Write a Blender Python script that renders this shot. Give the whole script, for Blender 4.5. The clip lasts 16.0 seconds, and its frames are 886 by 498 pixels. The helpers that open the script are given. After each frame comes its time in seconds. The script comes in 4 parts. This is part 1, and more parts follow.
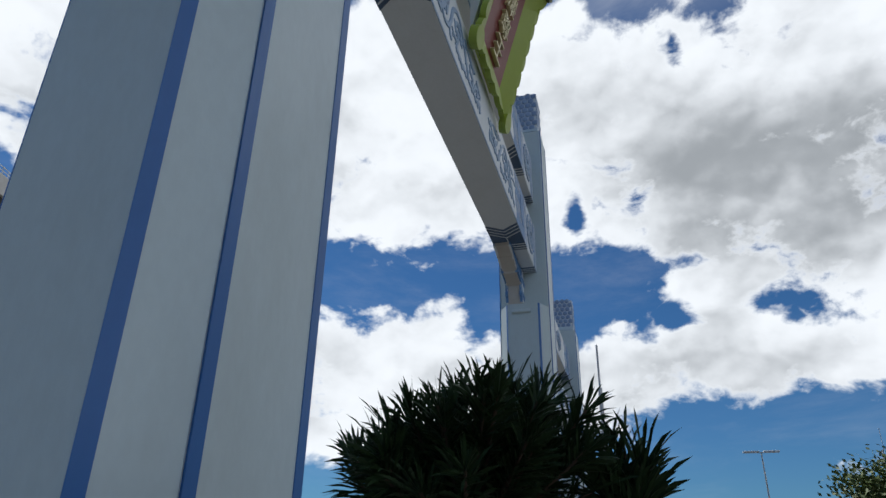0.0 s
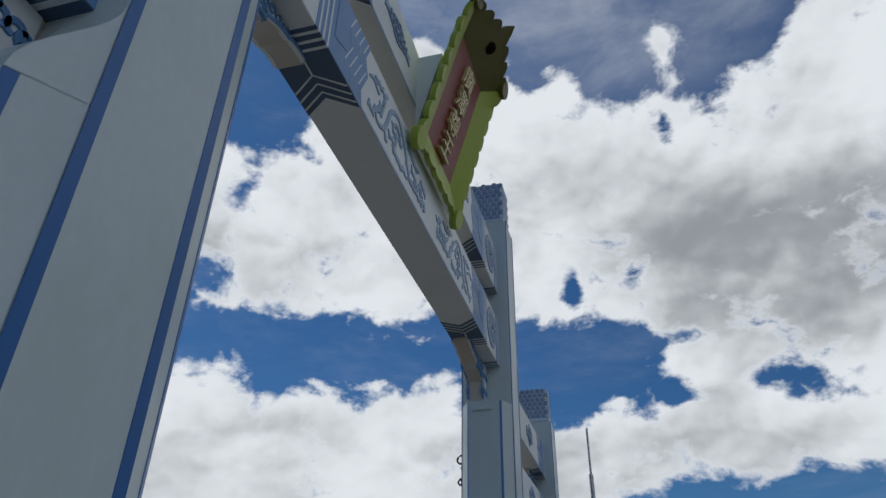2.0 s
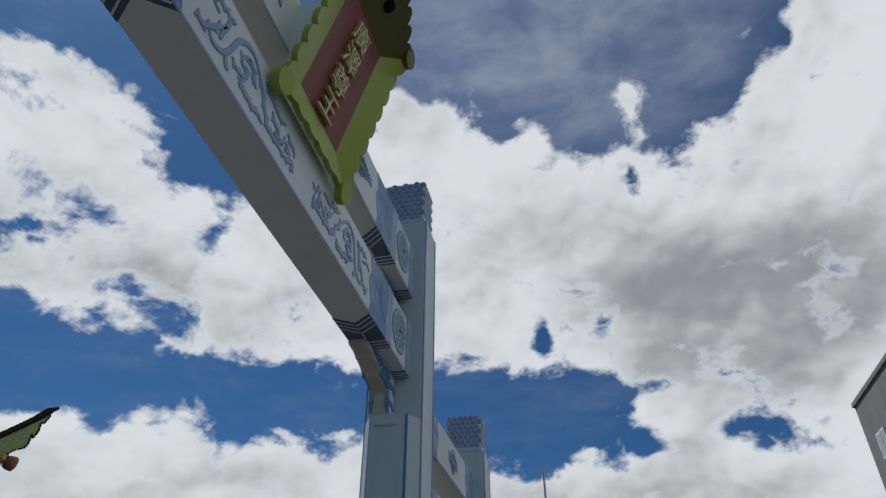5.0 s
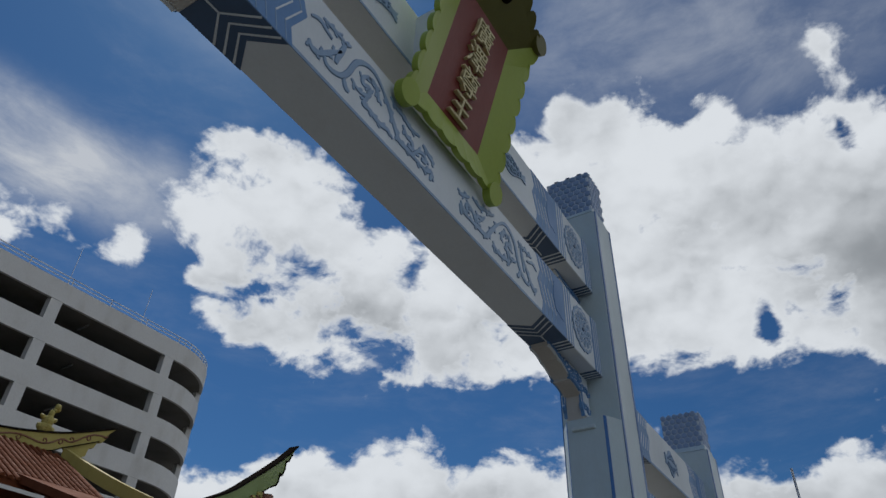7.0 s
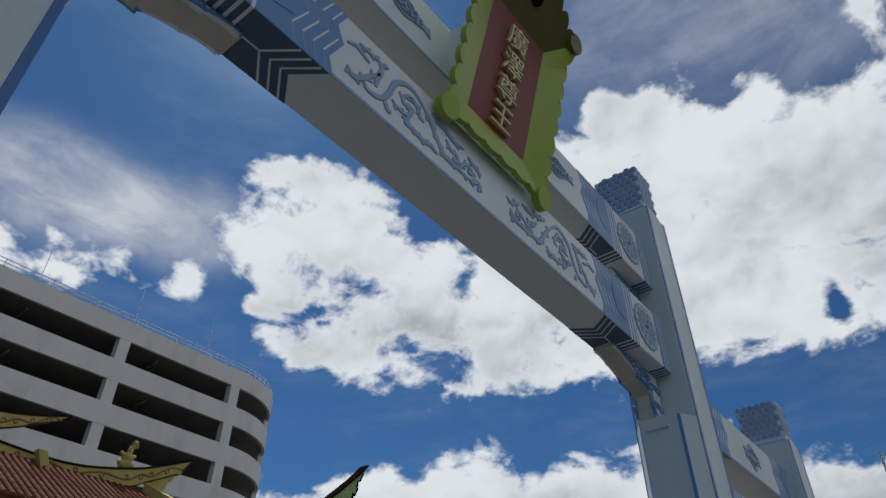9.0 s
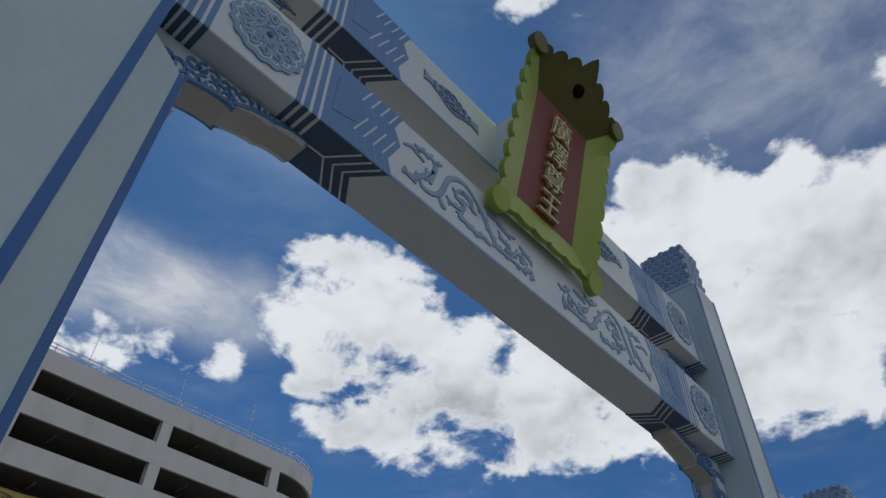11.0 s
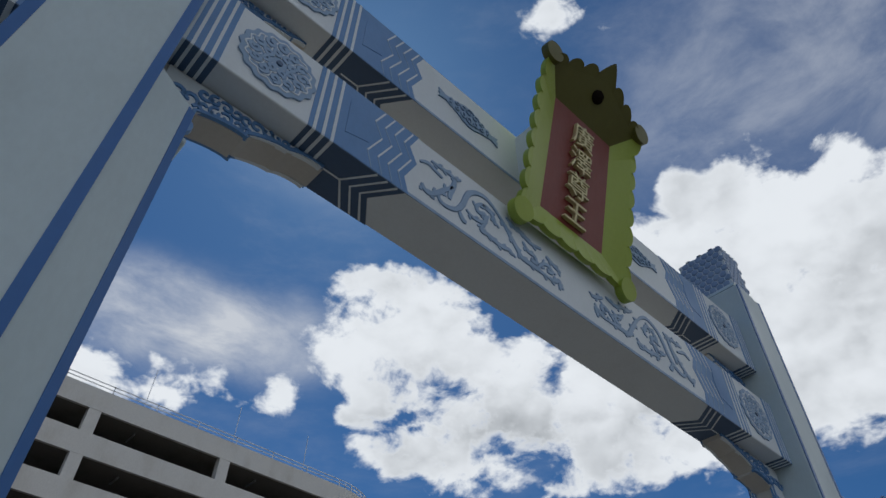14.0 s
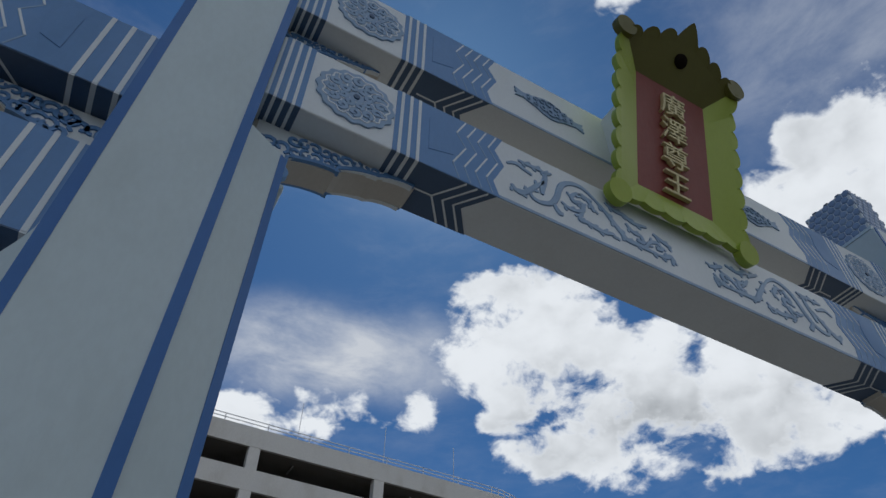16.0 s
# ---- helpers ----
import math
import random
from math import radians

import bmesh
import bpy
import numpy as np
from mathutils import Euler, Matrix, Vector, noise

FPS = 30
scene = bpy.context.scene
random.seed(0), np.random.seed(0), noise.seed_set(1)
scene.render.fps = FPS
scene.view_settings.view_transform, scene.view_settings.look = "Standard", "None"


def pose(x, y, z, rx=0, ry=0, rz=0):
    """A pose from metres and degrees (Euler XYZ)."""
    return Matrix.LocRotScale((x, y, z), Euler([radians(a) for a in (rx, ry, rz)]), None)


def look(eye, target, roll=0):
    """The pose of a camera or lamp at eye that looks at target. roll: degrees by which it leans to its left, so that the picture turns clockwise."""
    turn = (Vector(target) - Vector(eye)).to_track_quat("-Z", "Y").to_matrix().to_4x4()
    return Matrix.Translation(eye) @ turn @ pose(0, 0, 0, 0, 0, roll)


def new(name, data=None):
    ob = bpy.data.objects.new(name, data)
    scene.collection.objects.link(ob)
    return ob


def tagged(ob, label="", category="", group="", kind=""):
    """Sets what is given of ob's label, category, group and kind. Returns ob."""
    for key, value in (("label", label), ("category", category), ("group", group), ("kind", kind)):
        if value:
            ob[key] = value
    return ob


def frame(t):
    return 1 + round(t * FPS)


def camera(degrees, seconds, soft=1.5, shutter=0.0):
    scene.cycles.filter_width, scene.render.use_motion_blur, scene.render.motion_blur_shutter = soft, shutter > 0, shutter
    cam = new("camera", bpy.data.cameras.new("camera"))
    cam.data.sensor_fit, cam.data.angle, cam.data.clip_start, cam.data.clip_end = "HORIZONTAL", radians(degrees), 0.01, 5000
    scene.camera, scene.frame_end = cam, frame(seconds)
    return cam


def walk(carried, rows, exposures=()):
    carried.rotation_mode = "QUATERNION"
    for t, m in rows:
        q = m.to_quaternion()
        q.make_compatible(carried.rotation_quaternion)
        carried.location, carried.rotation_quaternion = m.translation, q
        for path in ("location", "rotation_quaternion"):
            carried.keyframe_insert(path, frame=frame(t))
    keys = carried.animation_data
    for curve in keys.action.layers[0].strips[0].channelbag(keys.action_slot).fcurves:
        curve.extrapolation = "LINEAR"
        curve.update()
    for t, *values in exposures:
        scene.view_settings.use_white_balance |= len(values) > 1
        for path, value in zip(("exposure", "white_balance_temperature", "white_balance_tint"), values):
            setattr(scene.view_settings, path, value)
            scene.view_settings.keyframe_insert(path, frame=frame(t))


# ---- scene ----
cam = camera(66.9, 16.0)
PATH = [
    (0, (-1.794, -1.033, 1.74), (-0.056, -0.532, 2.593), 1.0),
    (0.5, (-1.685, -0.943, 1.871), (0.002, -0.466, 2.834), 1.1),
    (0.8, (-1.739, -1.035, 1.91), (-0.068, -0.56, 2.902), 1.3),
    (1, (-1.777, -1.099, 1.926), (-0.114, -0.628, 2.933), 1.1),
    (1.5, (-1.743, -1.282, 2.036), (-0.091, -0.812, 3.062), 1.2),
    (1.6, (-1.725, -1.325, 2.039), (-0.077, -0.854, 3.069), 1.4),
    (2, (-1.618, -1.456, 2.04), (0.021, -0.988, 3.086), 1.1),
    (2.4, (-1.476, -1.542, 2.04), (0.152, -1.078, 3.106), 1.2),
    (2.5, (-1.413, -1.515, 2.04), (0.212, -1.061, 3.114), 0.9),
    (3, (-1.168, -1.499, 2.03), (0.457, -1.074, 3.115), 1.4),
    (3.2, (-1.079, -1.524, 2.035), (0.545, -1.155, 3.142), 1.1),
    (5.5, (-0.252, -1.959, 2.027), (1.304, -1.555, 3.217), 0.6),
    (6, (-0.116, -2.008, 2.067), (1.409, -1.488, 3.252), 1.0),
    (6.5, (-0.054, -2.042, 2.053), (1.404, -1.364, 3.243), 1.4),
    (7, (-0.059, -2.03, 2.065), (1.287, -1.15, 3.254), 2.2),
    (7.5, (-0.073, -2.027, 2.059), (1.239, -1.099, 3.249), 0.7),
    (8, (-0.08, -2.026, 2.059), (1.218, -1.077, 3.249), 0.3),
    (8.5, (-0.065, -2.005, 2.072), (1.216, -1.034, 3.263), 0.0),
    (11, (-0.269, -1.992, 2.113), (0.798, -1.012, 3.491), 1.2),
    (11.5, (-0.267, -1.979, 2.106), (0.777, -1.019, 3.516), 1.4),
    (12, (-0.209, -1.986, 2.113), (0.814, -1.027, 3.539), 1.3),
    (12.5, (-0.176, -2.015, 2.106), (0.836, -1.047, 3.534), 1.5),
    (13, (-0.162, -2.033, 2.101), (0.859, -1.074, 3.529), 1.4),
    (13.5, (-0.152, -2.044, 2.084), (0.855, -1.069, 3.511), 0.9),
    (14, (-0.145, -2.044, 2.095), (0.8, -1.007, 3.521), 0.9),
    (14.5, (-0.125, -2.053, 2.109), (0.769, -0.977, 3.538), 0.6),
    (15, (-0.1, -2.089, 2.092), (0.743, -0.971, 3.52), 0.8),
    (15.5, (-0.112, -2.117, 2.063), (0.673, -0.963, 3.495), 0.5),
    (16, (-0.113, -2.11, 2.066), (0.559, -0.885, 3.496), 0.8),
]
STOPS = [(0.0, 0.27), (0.5, 0.14), (1.5, 0.03), (3.0, -0.15), (5.5, -0.17), (8.5, -0.08), (11.0, -0.05), (12.5, 0.0), (16.0, 0.03)]
walk(cam, [(t, look(*row)) for t, *row in PATH], [(t, e, 6200, 10) for t, e in STOPS])


# ---- world and light ----
SUN_AZ, SUN_EL = 62.0, 58.0   # degrees: counted from +x towards +y, and above the horizon


def node(nt, kind, **inputs):
    n = nt.nodes.new(kind)
    for k, v in inputs.items():
        n.inputs[k].default_value = v
    return n


def maths(nt, op, a, b=None, c=None, clamp=False):
    n = nt.nodes.new("ShaderNodeMath")
    n.operation, n.use_clamp = op, clamp
    for i, v in enumerate((a, b, c)):
        if v is None:
            continue
        if isinstance(v, (int, float)):
            n.inputs[i].default_value = v
        else:
            nt.links.new(v, n.inputs[i])
    return n.outputs[0]


def ramp(nt, value, lo, hi, a=0.0, b=1.0):
    n = nt.nodes.new("ShaderNodeMapRange")
    n.interpolation_type = "SMOOTHSTEP"
    nt.links.new(value, n.inputs[0])
    for i, v in zip((1, 2, 3, 4), (lo, hi, a, b)):
        n.inputs[i].default_value = v
    return n.outputs[0]


def mix(nt, fac, a, b, kind="MIX"):
    n = nt.nodes.new("ShaderNodeMix")
    n.data_type, n.blend_type = "RGBA", kind
    for i, v in ((0, fac), (6, a), (7, b)):
        if isinstance(v, (int, float)):
            n.inputs[i].default_value = v
        elif isinstance(v, tuple):
            n.inputs[i].default_value = (*v, 1.0)
        else:
            nt.links.new(v, n.inputs[i])
    return n.outputs[2]


# clouds as ellipses: azimuth, elevation, half width, half height, all in degrees
DECK_EAST = [
    (14, 40, 10, 8.5), (4, 38.5, 9, 7.2), (-6, 36, 9, 7.5), (-16, 34.5, 10, 8.0), (-26, 37, 9, 9.5), (-34, 44, 8, 9), (-9, 27.5, 8, 5.5), (-20, 24, 9, 6),
    (-31, 26, 9, 8), (-10, 21.5, 4.5, 3), (-6, 21.2, 3, 2.4), (-19, 19.5, 6, 3.6), (-28, 19.5, 8, 4.5), (22, 36, 9, 11), (18, 45, 4, 5), (-9, 44.5, 1.6, 3.4), (12, 31, 8, 5.8), (-24, 43, 4, 3.5), (3, 29, 6, 4.6), (30, 32, 8, 7), (0, 33, 6, 4),
]
DECK_WEST = [(39, 32, 7, 6.4), (48, 35, 8, 7.8), (55, 38.3, 5.2, 5.4), (57.5, 36.4, 4.0, 2.6), (44, 28.5, 6, 4), (35, 29, 7, 4.5), (52, 30.8, 5, 4.2)]
LOW_BANK = [
    (54, 13, 9, 4.0), (44, 13.5, 8, 5.5), (36, 14, 7, 6.6), (27, 13.5, 8, 6.4), (18, 13.5, 8, 6.6), (9, 13.5, 7, 5.0), (1, 14, 8, 3.8), (-8, 15.6, 7, 4.0), (-17, 15, 8, 3.6), (-28, 15, 9, 4.5), (-39, 15, 9, 5),
]
PUFFS = [(72.7, 31, 4.2, 1.8), (81.5, 31, 4.0, 1.8), (63, 31.8, 1.5, 1.3), (74.5, 32.6, 2, 1.2), (28, 63.2, 6, 2.0), (20, 61, 2.5, 1.4)]
GAPS = [(3.4, 28.1, 0.8, 2.0), (-1.6, 23.4, 1.5, 1.3), (-13.1, 18.6, 0.6, 0.8), (-3.8, 19.0, 1.0, 0.8), (-7.4, 40.6, 0.7, 1.5), (-6.4, 42.6, 0.9, 1.9), (-5.0, 44.6, 1.5, 1.5), (41.6, 28.4, 1.6, 0.7), (50.5, 30.4, 0.9, 0.7)]
BELLIES = [(-15, 28.5, 13, 6.5, 1.15), (0, 34, 11, 5, 0.35), (17, 44, 5, 4, 0.2), (0, 13.5, 18, 3.4, 0.55), (36, 13.5, 12, 3.4, 0.4), (32, 29, 9, 3.5, 0.5), (48, 31.5, 9, 4.5, 0.45)]


def make_world():
    world = bpy.data.worlds.new("world")
    scene.world = world
    world.use_nodes = True
    nt = world.node_tree
    nt.nodes.clear()
    out = nt.nodes.new("ShaderNodeOutputWorld")
    bg = nt.nodes.new("ShaderNodeBackground")
    bg.inputs[1].default_value = 0.1
    nt.links.new(bg.outputs[0], out.inputs[0])
    sky = nt.nodes.new("ShaderNodeTexSky")
    sky.sky_type, sky.sun_disc = "NISHITA", False
    sky.sun_elevation, sky.sun_rotation = radians(SUN_EL), radians(90 - SUN_AZ)
    sky.air_density, sky.dust_density, sky.ozone_density = 1.0, 0.3, 2.5
    tc = nt.nodes.new("ShaderNodeTexCoord")
    vec = tc.outputs["Generated"]
    sep = nt.nodes.new("ShaderNodeSeparateXYZ")
    nt.links.new(vec, sep.inputs[0])
    x, y, z = sep.outputs

    def noise_at(scale, detail, rough, shift=(0, 0, 0), squash=1.6, distort=0.0):
        mp = nt.nodes.new("ShaderNodeMapping")
        mp.inputs["Location"].default_value = shift
        mp.inputs["Scale"].default_value = (1, 1, squash)
        nt.links.new(vec, mp.inputs[0])
        n = node(nt, "ShaderNodeTexNoise", Scale=scale, Detail=detail, Roughness=rough, Distortion=distort)
        nt.links.new(mp.outputs[0], n.inputs["Vector"])
        return n.outputs["Fac"]

    warp_a = maths(nt, "MULTIPLY_ADD", noise_at(7, 5, 0.6, (3, 1, 0)), 3.2, -1.6)
    warp_e = maths(nt, "MULTIPLY_ADD", noise_at(7, 5, 0.6, (0, 7, 2)), 3.0, -1.5)
    az_flat = maths(nt, "DEGREES", maths(nt, "ARCTAN2", y, x))
    el_flat = maths(nt, "DEGREES", maths(nt, "ARCSINE", z))
    az, el = maths(nt, "ADD", az_flat, warp_a), maths(nt, "ADD", el_flat, warp_e)

    def blobs(rows, a_in, e_in):
        total = None
        for a, e, ra, re, w in rows:
            u = maths(nt, "MULTIPLY_ADD", a_in, 1 / ra, -a / ra)
            v = maths(nt, "MULTIPLY_ADD", e_in, 1 / re, -e / re)
            q = maths(nt, "MULTIPLY_ADD", u, u, maths(nt, "MULTIPLY", v, v))
            q = maths(nt, "MULTIPLY", q, q)
            g = maths(nt, "MULTIPLY", maths(nt, "EXPONENT", maths(nt, "MULTIPLY", q, -0.7)), float(w))
            total = g if total is None else maths(nt, "ADD", total, g)
        return total

    def ellipses(rows, a_in, e_in):
        """About how many degrees a direction lies inside the union of the ellipses."""
        total = None
        for a, e, ra, re in rows:
            u = maths(nt, "MULTIPLY_ADD", a_in, 1 / ra, -a / ra)
            v = maths(nt, "MULTIPLY_ADD", e_in, 1 / re, -e / re)
            q = maths(nt, "SQRT", maths(nt, "MULTIPLY_ADD", u, u, maths(nt, "MULTIPLY", v, v)))
            inside = maths(nt, "MULTIPLY_ADD", q, -float(min(ra, re)), float(min(ra, re)))
            total = inside if total is None else maths(nt, "SMOOTH_MAX", total, inside, 0.8)
        return total

    billow = noise_at(9, 8, 0.58, (1, 2, 3), distort=0.3)
    # the western clouds are thinner and more ragged
    ragged = maths(nt, "MINIMUM", ellipses(DECK_WEST + PUFFS, az, el), 1.0)
    cloud_in = maths(nt, "MAXIMUM", ellipses(DECK_EAST + LOW_BANK, az, el), ragged)
    hole_in = ellipses(GAPS, maths(nt, "MULTIPLY_ADD", warp_a, 0.35, az_flat), maths(nt, "MULTIPLY_ADD", warp_e, 0.35, el_flat))
    hole_in = maths(nt, "ADD", hole_in, maths(nt, "MULTIPLY_ADD", billow, 9.0, -4.6))
    cloud_in = maths(nt, "MULTIPLY", maths(nt, "MINIMUM", cloud_in, maths(nt, "MULTIPLY_ADD", hole_in, -1.7, 0.1)), 0.45)
    cloud_in = maths(nt, "MINIMUM", maths(nt, "MAXIMUM", maths(nt, "ADD", cloud_in, 0.36), -1.2), 1.25)
    # a broken cloud deck added over the unseen rest of the sky, for its light
    field = maths(nt, "MAXIMUM", cloud_in, maths(nt, "MULTIPLY_ADD", ramp(nt, y, 0.05, -0.5), 1.8, -1.2))

    def puffs_at(scale, shift, detail=3.0, smoothness=0.35):
        mp = nt.nodes.new("ShaderNodeMapping")
        mp.inputs["Location"].default_value = shift
        mp.inputs["Scale"].default_value = (1, 1, 1.35)
        nt.links.new(vec, mp.inputs[0])
        wob = node(nt, "ShaderNodeTexNoise", Scale=12.0, Detail=4, Roughness=0.55)
        nt.links.new(mp.outputs[0], wob.inputs["Vector"])
        bent = nt.nodes.new("ShaderNodeVectorMath")
        bent.operation = "MULTIPLY_ADD"
        nt.links.new(wob.outputs["Color"], bent.inputs[0])
        bent.inputs[1].default_value = (0.09, 0.09, 0.09)
        nt.links.new(mp.outputs[0], bent.inputs[2])
        n = nt.nodes.new("ShaderNodeTexVoronoi")
        n.feature = "SMOOTH_F1"
        n.normalize = False
        n.inputs["Scale"].default_value = scale
        n.inputs["Detail"].default_value = detail
        n.inputs["Roughness"].default_value = 0.5
        n.inputs["Lacunarity"].default_value = 2.3
        n.inputs["Smoothness"].default_value = smoothness
        nt.links.new(bent.outputs[0], n.inputs["Vector"])
        return maths(nt, "MULTIPLY_ADD", n.outputs["Distance"], -1.0, 0.75)

    puffs = puffs_at(15.0, (4, 1, 7))
    f = maths(nt, "MULTIPLY_ADD", billow, 3.4, field)
    f = maths(nt, "MULTIPLY_ADD", puffs, 0.75, f)
    f = maths(nt, "ADD", f, -1.95)
    cover = ramp(nt, f, -0.2, 0.4)
    # sunlit and shaded sides of the billows, grey bellies where the cloud is thick
    to_sun = Vector((math.cos(radians(SUN_EL)) * math.cos(radians(SUN_AZ)), math.cos(radians(SUN_EL)) * math.sin(radians(SUN_AZ)), math.sin(radians(SUN_EL)))) * 0.03
    def lumps(scale, way, detail):
        near = puffs_at(scale, (4, 1, 7), detail, 0.6)
        off = puffs_at(scale, (4 + to_sun.x * way, 1 + to_sun.y * way, 7 + to_sun.z * way * 1.35), detail, 0.6)
        return maths(nt, "SUBTRACT", off, near)

    relief = maths(nt, "MULTIPLY_ADD", lumps(7.0, 1.3, 0.5), 0.85, maths(nt, "MULTIPLY", lumps(15.0, 0.5, 0.8), 0.55))
    soft = maths(nt, "MULTIPLY_ADD", noise_at(4.5, 3, 0.5, (9, 4, 2)), 0.7, -0.35)
    grey = maths(nt, "ADD", blobs(BELLIES, maths(nt, "MULTIPLY_ADD", warp_a, 0.3, az_flat), maths(nt, "MULTIPLY_ADD", warp_e, 0.3, el_flat)), soft)
    grey = maths(nt, "ADD", maths(nt, "ADD", grey, 0.14), relief)
    grey = ramp(nt, grey, -0.1, 1.55, 0.0, 1.0)
    grey = maths(nt, "MULTIPLY", grey, ramp(nt, f, 0.0, 0.6))
    cloud = mix(nt, grey, (7.9, 8.05, 8.1), (3.0, 3.15, 3.25))
    streak = noise_at(4, 8, 0.65, (2, 2, 8), squash=3.5, distort=0.3)
    haze = ramp(nt, streak, 0.45, 0.9, 0.0, 0.18)
    veil = maths(nt, "MULTIPLY", blobs([(0, 52, 24, 9, 0.5), (76, 36, 8, 3.8, 1.0), (65, 36, 7, 3.2, 0.7), (60, 52, 14, 4, 0.2)], az, el), ramp(nt, noise_at(7, 10, 0.62, (6, 3, 1), squash=2.4, distort=0.3), 0.3, 0.75, 0.3, 1.0))
    haze = maths(nt, "ADD", haze, veil, clamp=True)
    deep = mix(nt, 1.0, sky.outputs[0], (0.2, 0.37, 0.52), "MULTIPLY")
    base = mix(nt, haze, deep, (5.6, 5.8, 6.1))
    nt.links.new(mix(nt, cover, base, cloud), bg.inputs[0])
    world.cycles.sampling_method, world.cycles.sample_map_resolution = "MANUAL", 512


make_world()
sun_way = Vector((math.cos(radians(SUN_EL)) * math.cos(radians(SUN_AZ)), math.cos(radians(SUN_EL)) * math.sin(radians(SUN_AZ)), math.sin(radians(SUN_EL))))
sun = new("sun", bpy.data.lights.new("sun", "SUN"))
sun.data.energy, sun.data.angle, sun.data.color = 3.2, radians(0.53), (1.0, 0.95, 0.87)
sun.matrix_world = look(sun_way * 60, (0, 0, 0))


# ---- materials ----
def paint(name, colour, rough=0.45, stain=0.12, bump=0.08, scale=1.0, metal=0.0, grime=(0.45, 0.43, 0.4), spec=0.5):
    """Painted or weathered surface: broad stains, fine grain and a slight relief."""
    mat = bpy.data.materials.new(name)
    mat.use_nodes = True
    nt = mat.node_tree
    bsdf = nt.nodes["Principled BSDF"]
    tc = nt.nodes.new("ShaderNodeTexCoord")
    mp = nt.nodes.new("ShaderNodeMapping")
    mp.inputs["Scale"].default_value = (scale, scale, scale * 0.45)
    nt.links.new(tc.outputs["Object"], mp.inputs[0])
    big = node(nt, "ShaderNodeTexNoise", Scale=1.7, Detail=6, Roughness=0.6)
    fine = node(nt, "ShaderNodeTexNoise", Scale=38, Detail=4, Roughness=0.6)
    for n in (big, fine):
        nt.links.new(mp.outputs[0], n.inputs["Vector"])
    dirty = tuple(c * g * 1.6 for c, g in zip(colour, grime))
    c1 = mix(nt, ramp(nt, big.outputs["Fac"], 0.45, 0.75, 0.0, min(1, stain * 3)), colour, dirty)
    c2 = mix(nt, ramp(nt, fine.outputs["Fac"], 0.3, 0.7, 0.0, stain), c1, tuple(c * 0.6 for c in colour))
    nt.links.new(c2, bsdf.inputs["Base Color"])
    nt.links.new(ramp(nt, big.outputs["Fac"], 0.3, 0.8, rough - 0.08, rough + 0.15), bsdf.inputs["Roughness"])
    bsdf.inputs["Metallic"].default_value = metal
    bsdf.inputs["Specular IOR Level"].default_value = spec
    bp = node(nt, "ShaderNodeBump", Strength=bump, Distance=0.01)
    nt.links.new(maths(nt, "MULTIPLY_ADD", big.outputs["Fac"], 0.8, fine.outputs["Fac"]), bp.inputs["Height"])
    nt.links.new(bp.outputs[0], bsdf.inputs["Normal"])
    return mat


WHITE = paint("white_paint", (0.68, 0.735, 0.77), 0.5, 0.08)
PILLAR = paint("pillar_paint", (0.525, 0.625, 0.66), 0.4, 0.1)
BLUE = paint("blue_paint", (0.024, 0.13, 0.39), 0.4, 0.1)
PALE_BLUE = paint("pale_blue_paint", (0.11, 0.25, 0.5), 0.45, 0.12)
DARK_BLUE = paint("darker_blue", (0.05, 0.1, 0.19), 0.45, 0.12)
RELIEF = paint("relief_blue_paint", (0.26, 0.38, 0.55), 0.5, 0.18)
# lime with the down-facing crest's shade put into its colour
SHADED_LIME = paint("shaded_lime_paint", (0.12, 0.115, 0.018), 0.5, 0.15)
LIME = paint("lime_paint", (0.33, 0.42, 0.05), 0.45, 0.1)
MAROON = paint("maroon_paint", (0.22, 0.045, 0.035), 0.5, 0.15, 0.15)
GOLD = paint("gold_letters", (0.62, 0.55, 0.3), 0.4, 0.1, metal=0.2)
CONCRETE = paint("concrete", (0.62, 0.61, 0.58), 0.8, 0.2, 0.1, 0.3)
# about a third as bright as the concrete of parapets and columns
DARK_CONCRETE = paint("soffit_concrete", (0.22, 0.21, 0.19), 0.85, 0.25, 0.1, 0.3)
ASPHALT = paint("paving", (0.088, 0.084, 0.077), 0.85, 0.2, 0.2, 0.5)
GREEN_TILE = paint("green_glaze", (0.2, 0.27, 0.07), 0.35, 0.12)
OUTLINE = paint("dark_outline", (0.015, 0.012, 0.01), 0.9, 0.05, spec=0.0)
ORANGE_TILE = paint("orange_glaze", (0.16, 0.052, 0.022), 0.85, 0.25, spec=0.1)
BROWN = paint("carved_timber", (0.2, 0.08, 0.04), 0.6, 0.25)
YELLOW = paint("yellow_glaze", (0.4, 0.34, 0.1), 0.6, 0.2, spec=0.2)
STEEL = paint("galvanised_steel", (0.55, 0.56, 0.57), 0.4, 0.1, metal=0.6)
GREY_WALL = paint("grey_render", (0.2, 0.21, 0.21), 0.8, 0.15)
LEAF = paint("dark_leaf", (0.02, 0.045, 0.014), 0.5, 0.2, spec=0.25)
BARK = paint("bark", (0.1, 0.07, 0.05), 0.9, 0.3)
CREAM = paint("cream_corbel", (0.52, 0.5, 0.46), 0.55, 0.12)


# ---- mesh helpers ----
def part(name, bm, material, parent=None, label=""):
    me = bpy.data.meshes.new(name)
    bmesh.ops.recalc_face_normals(bm, faces=bm.faces)
    bm.to_mesh(me)
    bm.free()
    me.materials.append(material)
    ob = new(name, me)
    if parent is not None:
        ob.parent = parent
    return tagged(ob, label)


def thing(name, label, category, group="", kind=""):
    ob = new(name)
    ob.empty_display_size = 0.2
    return tagged(ob, label, category, group, kind)


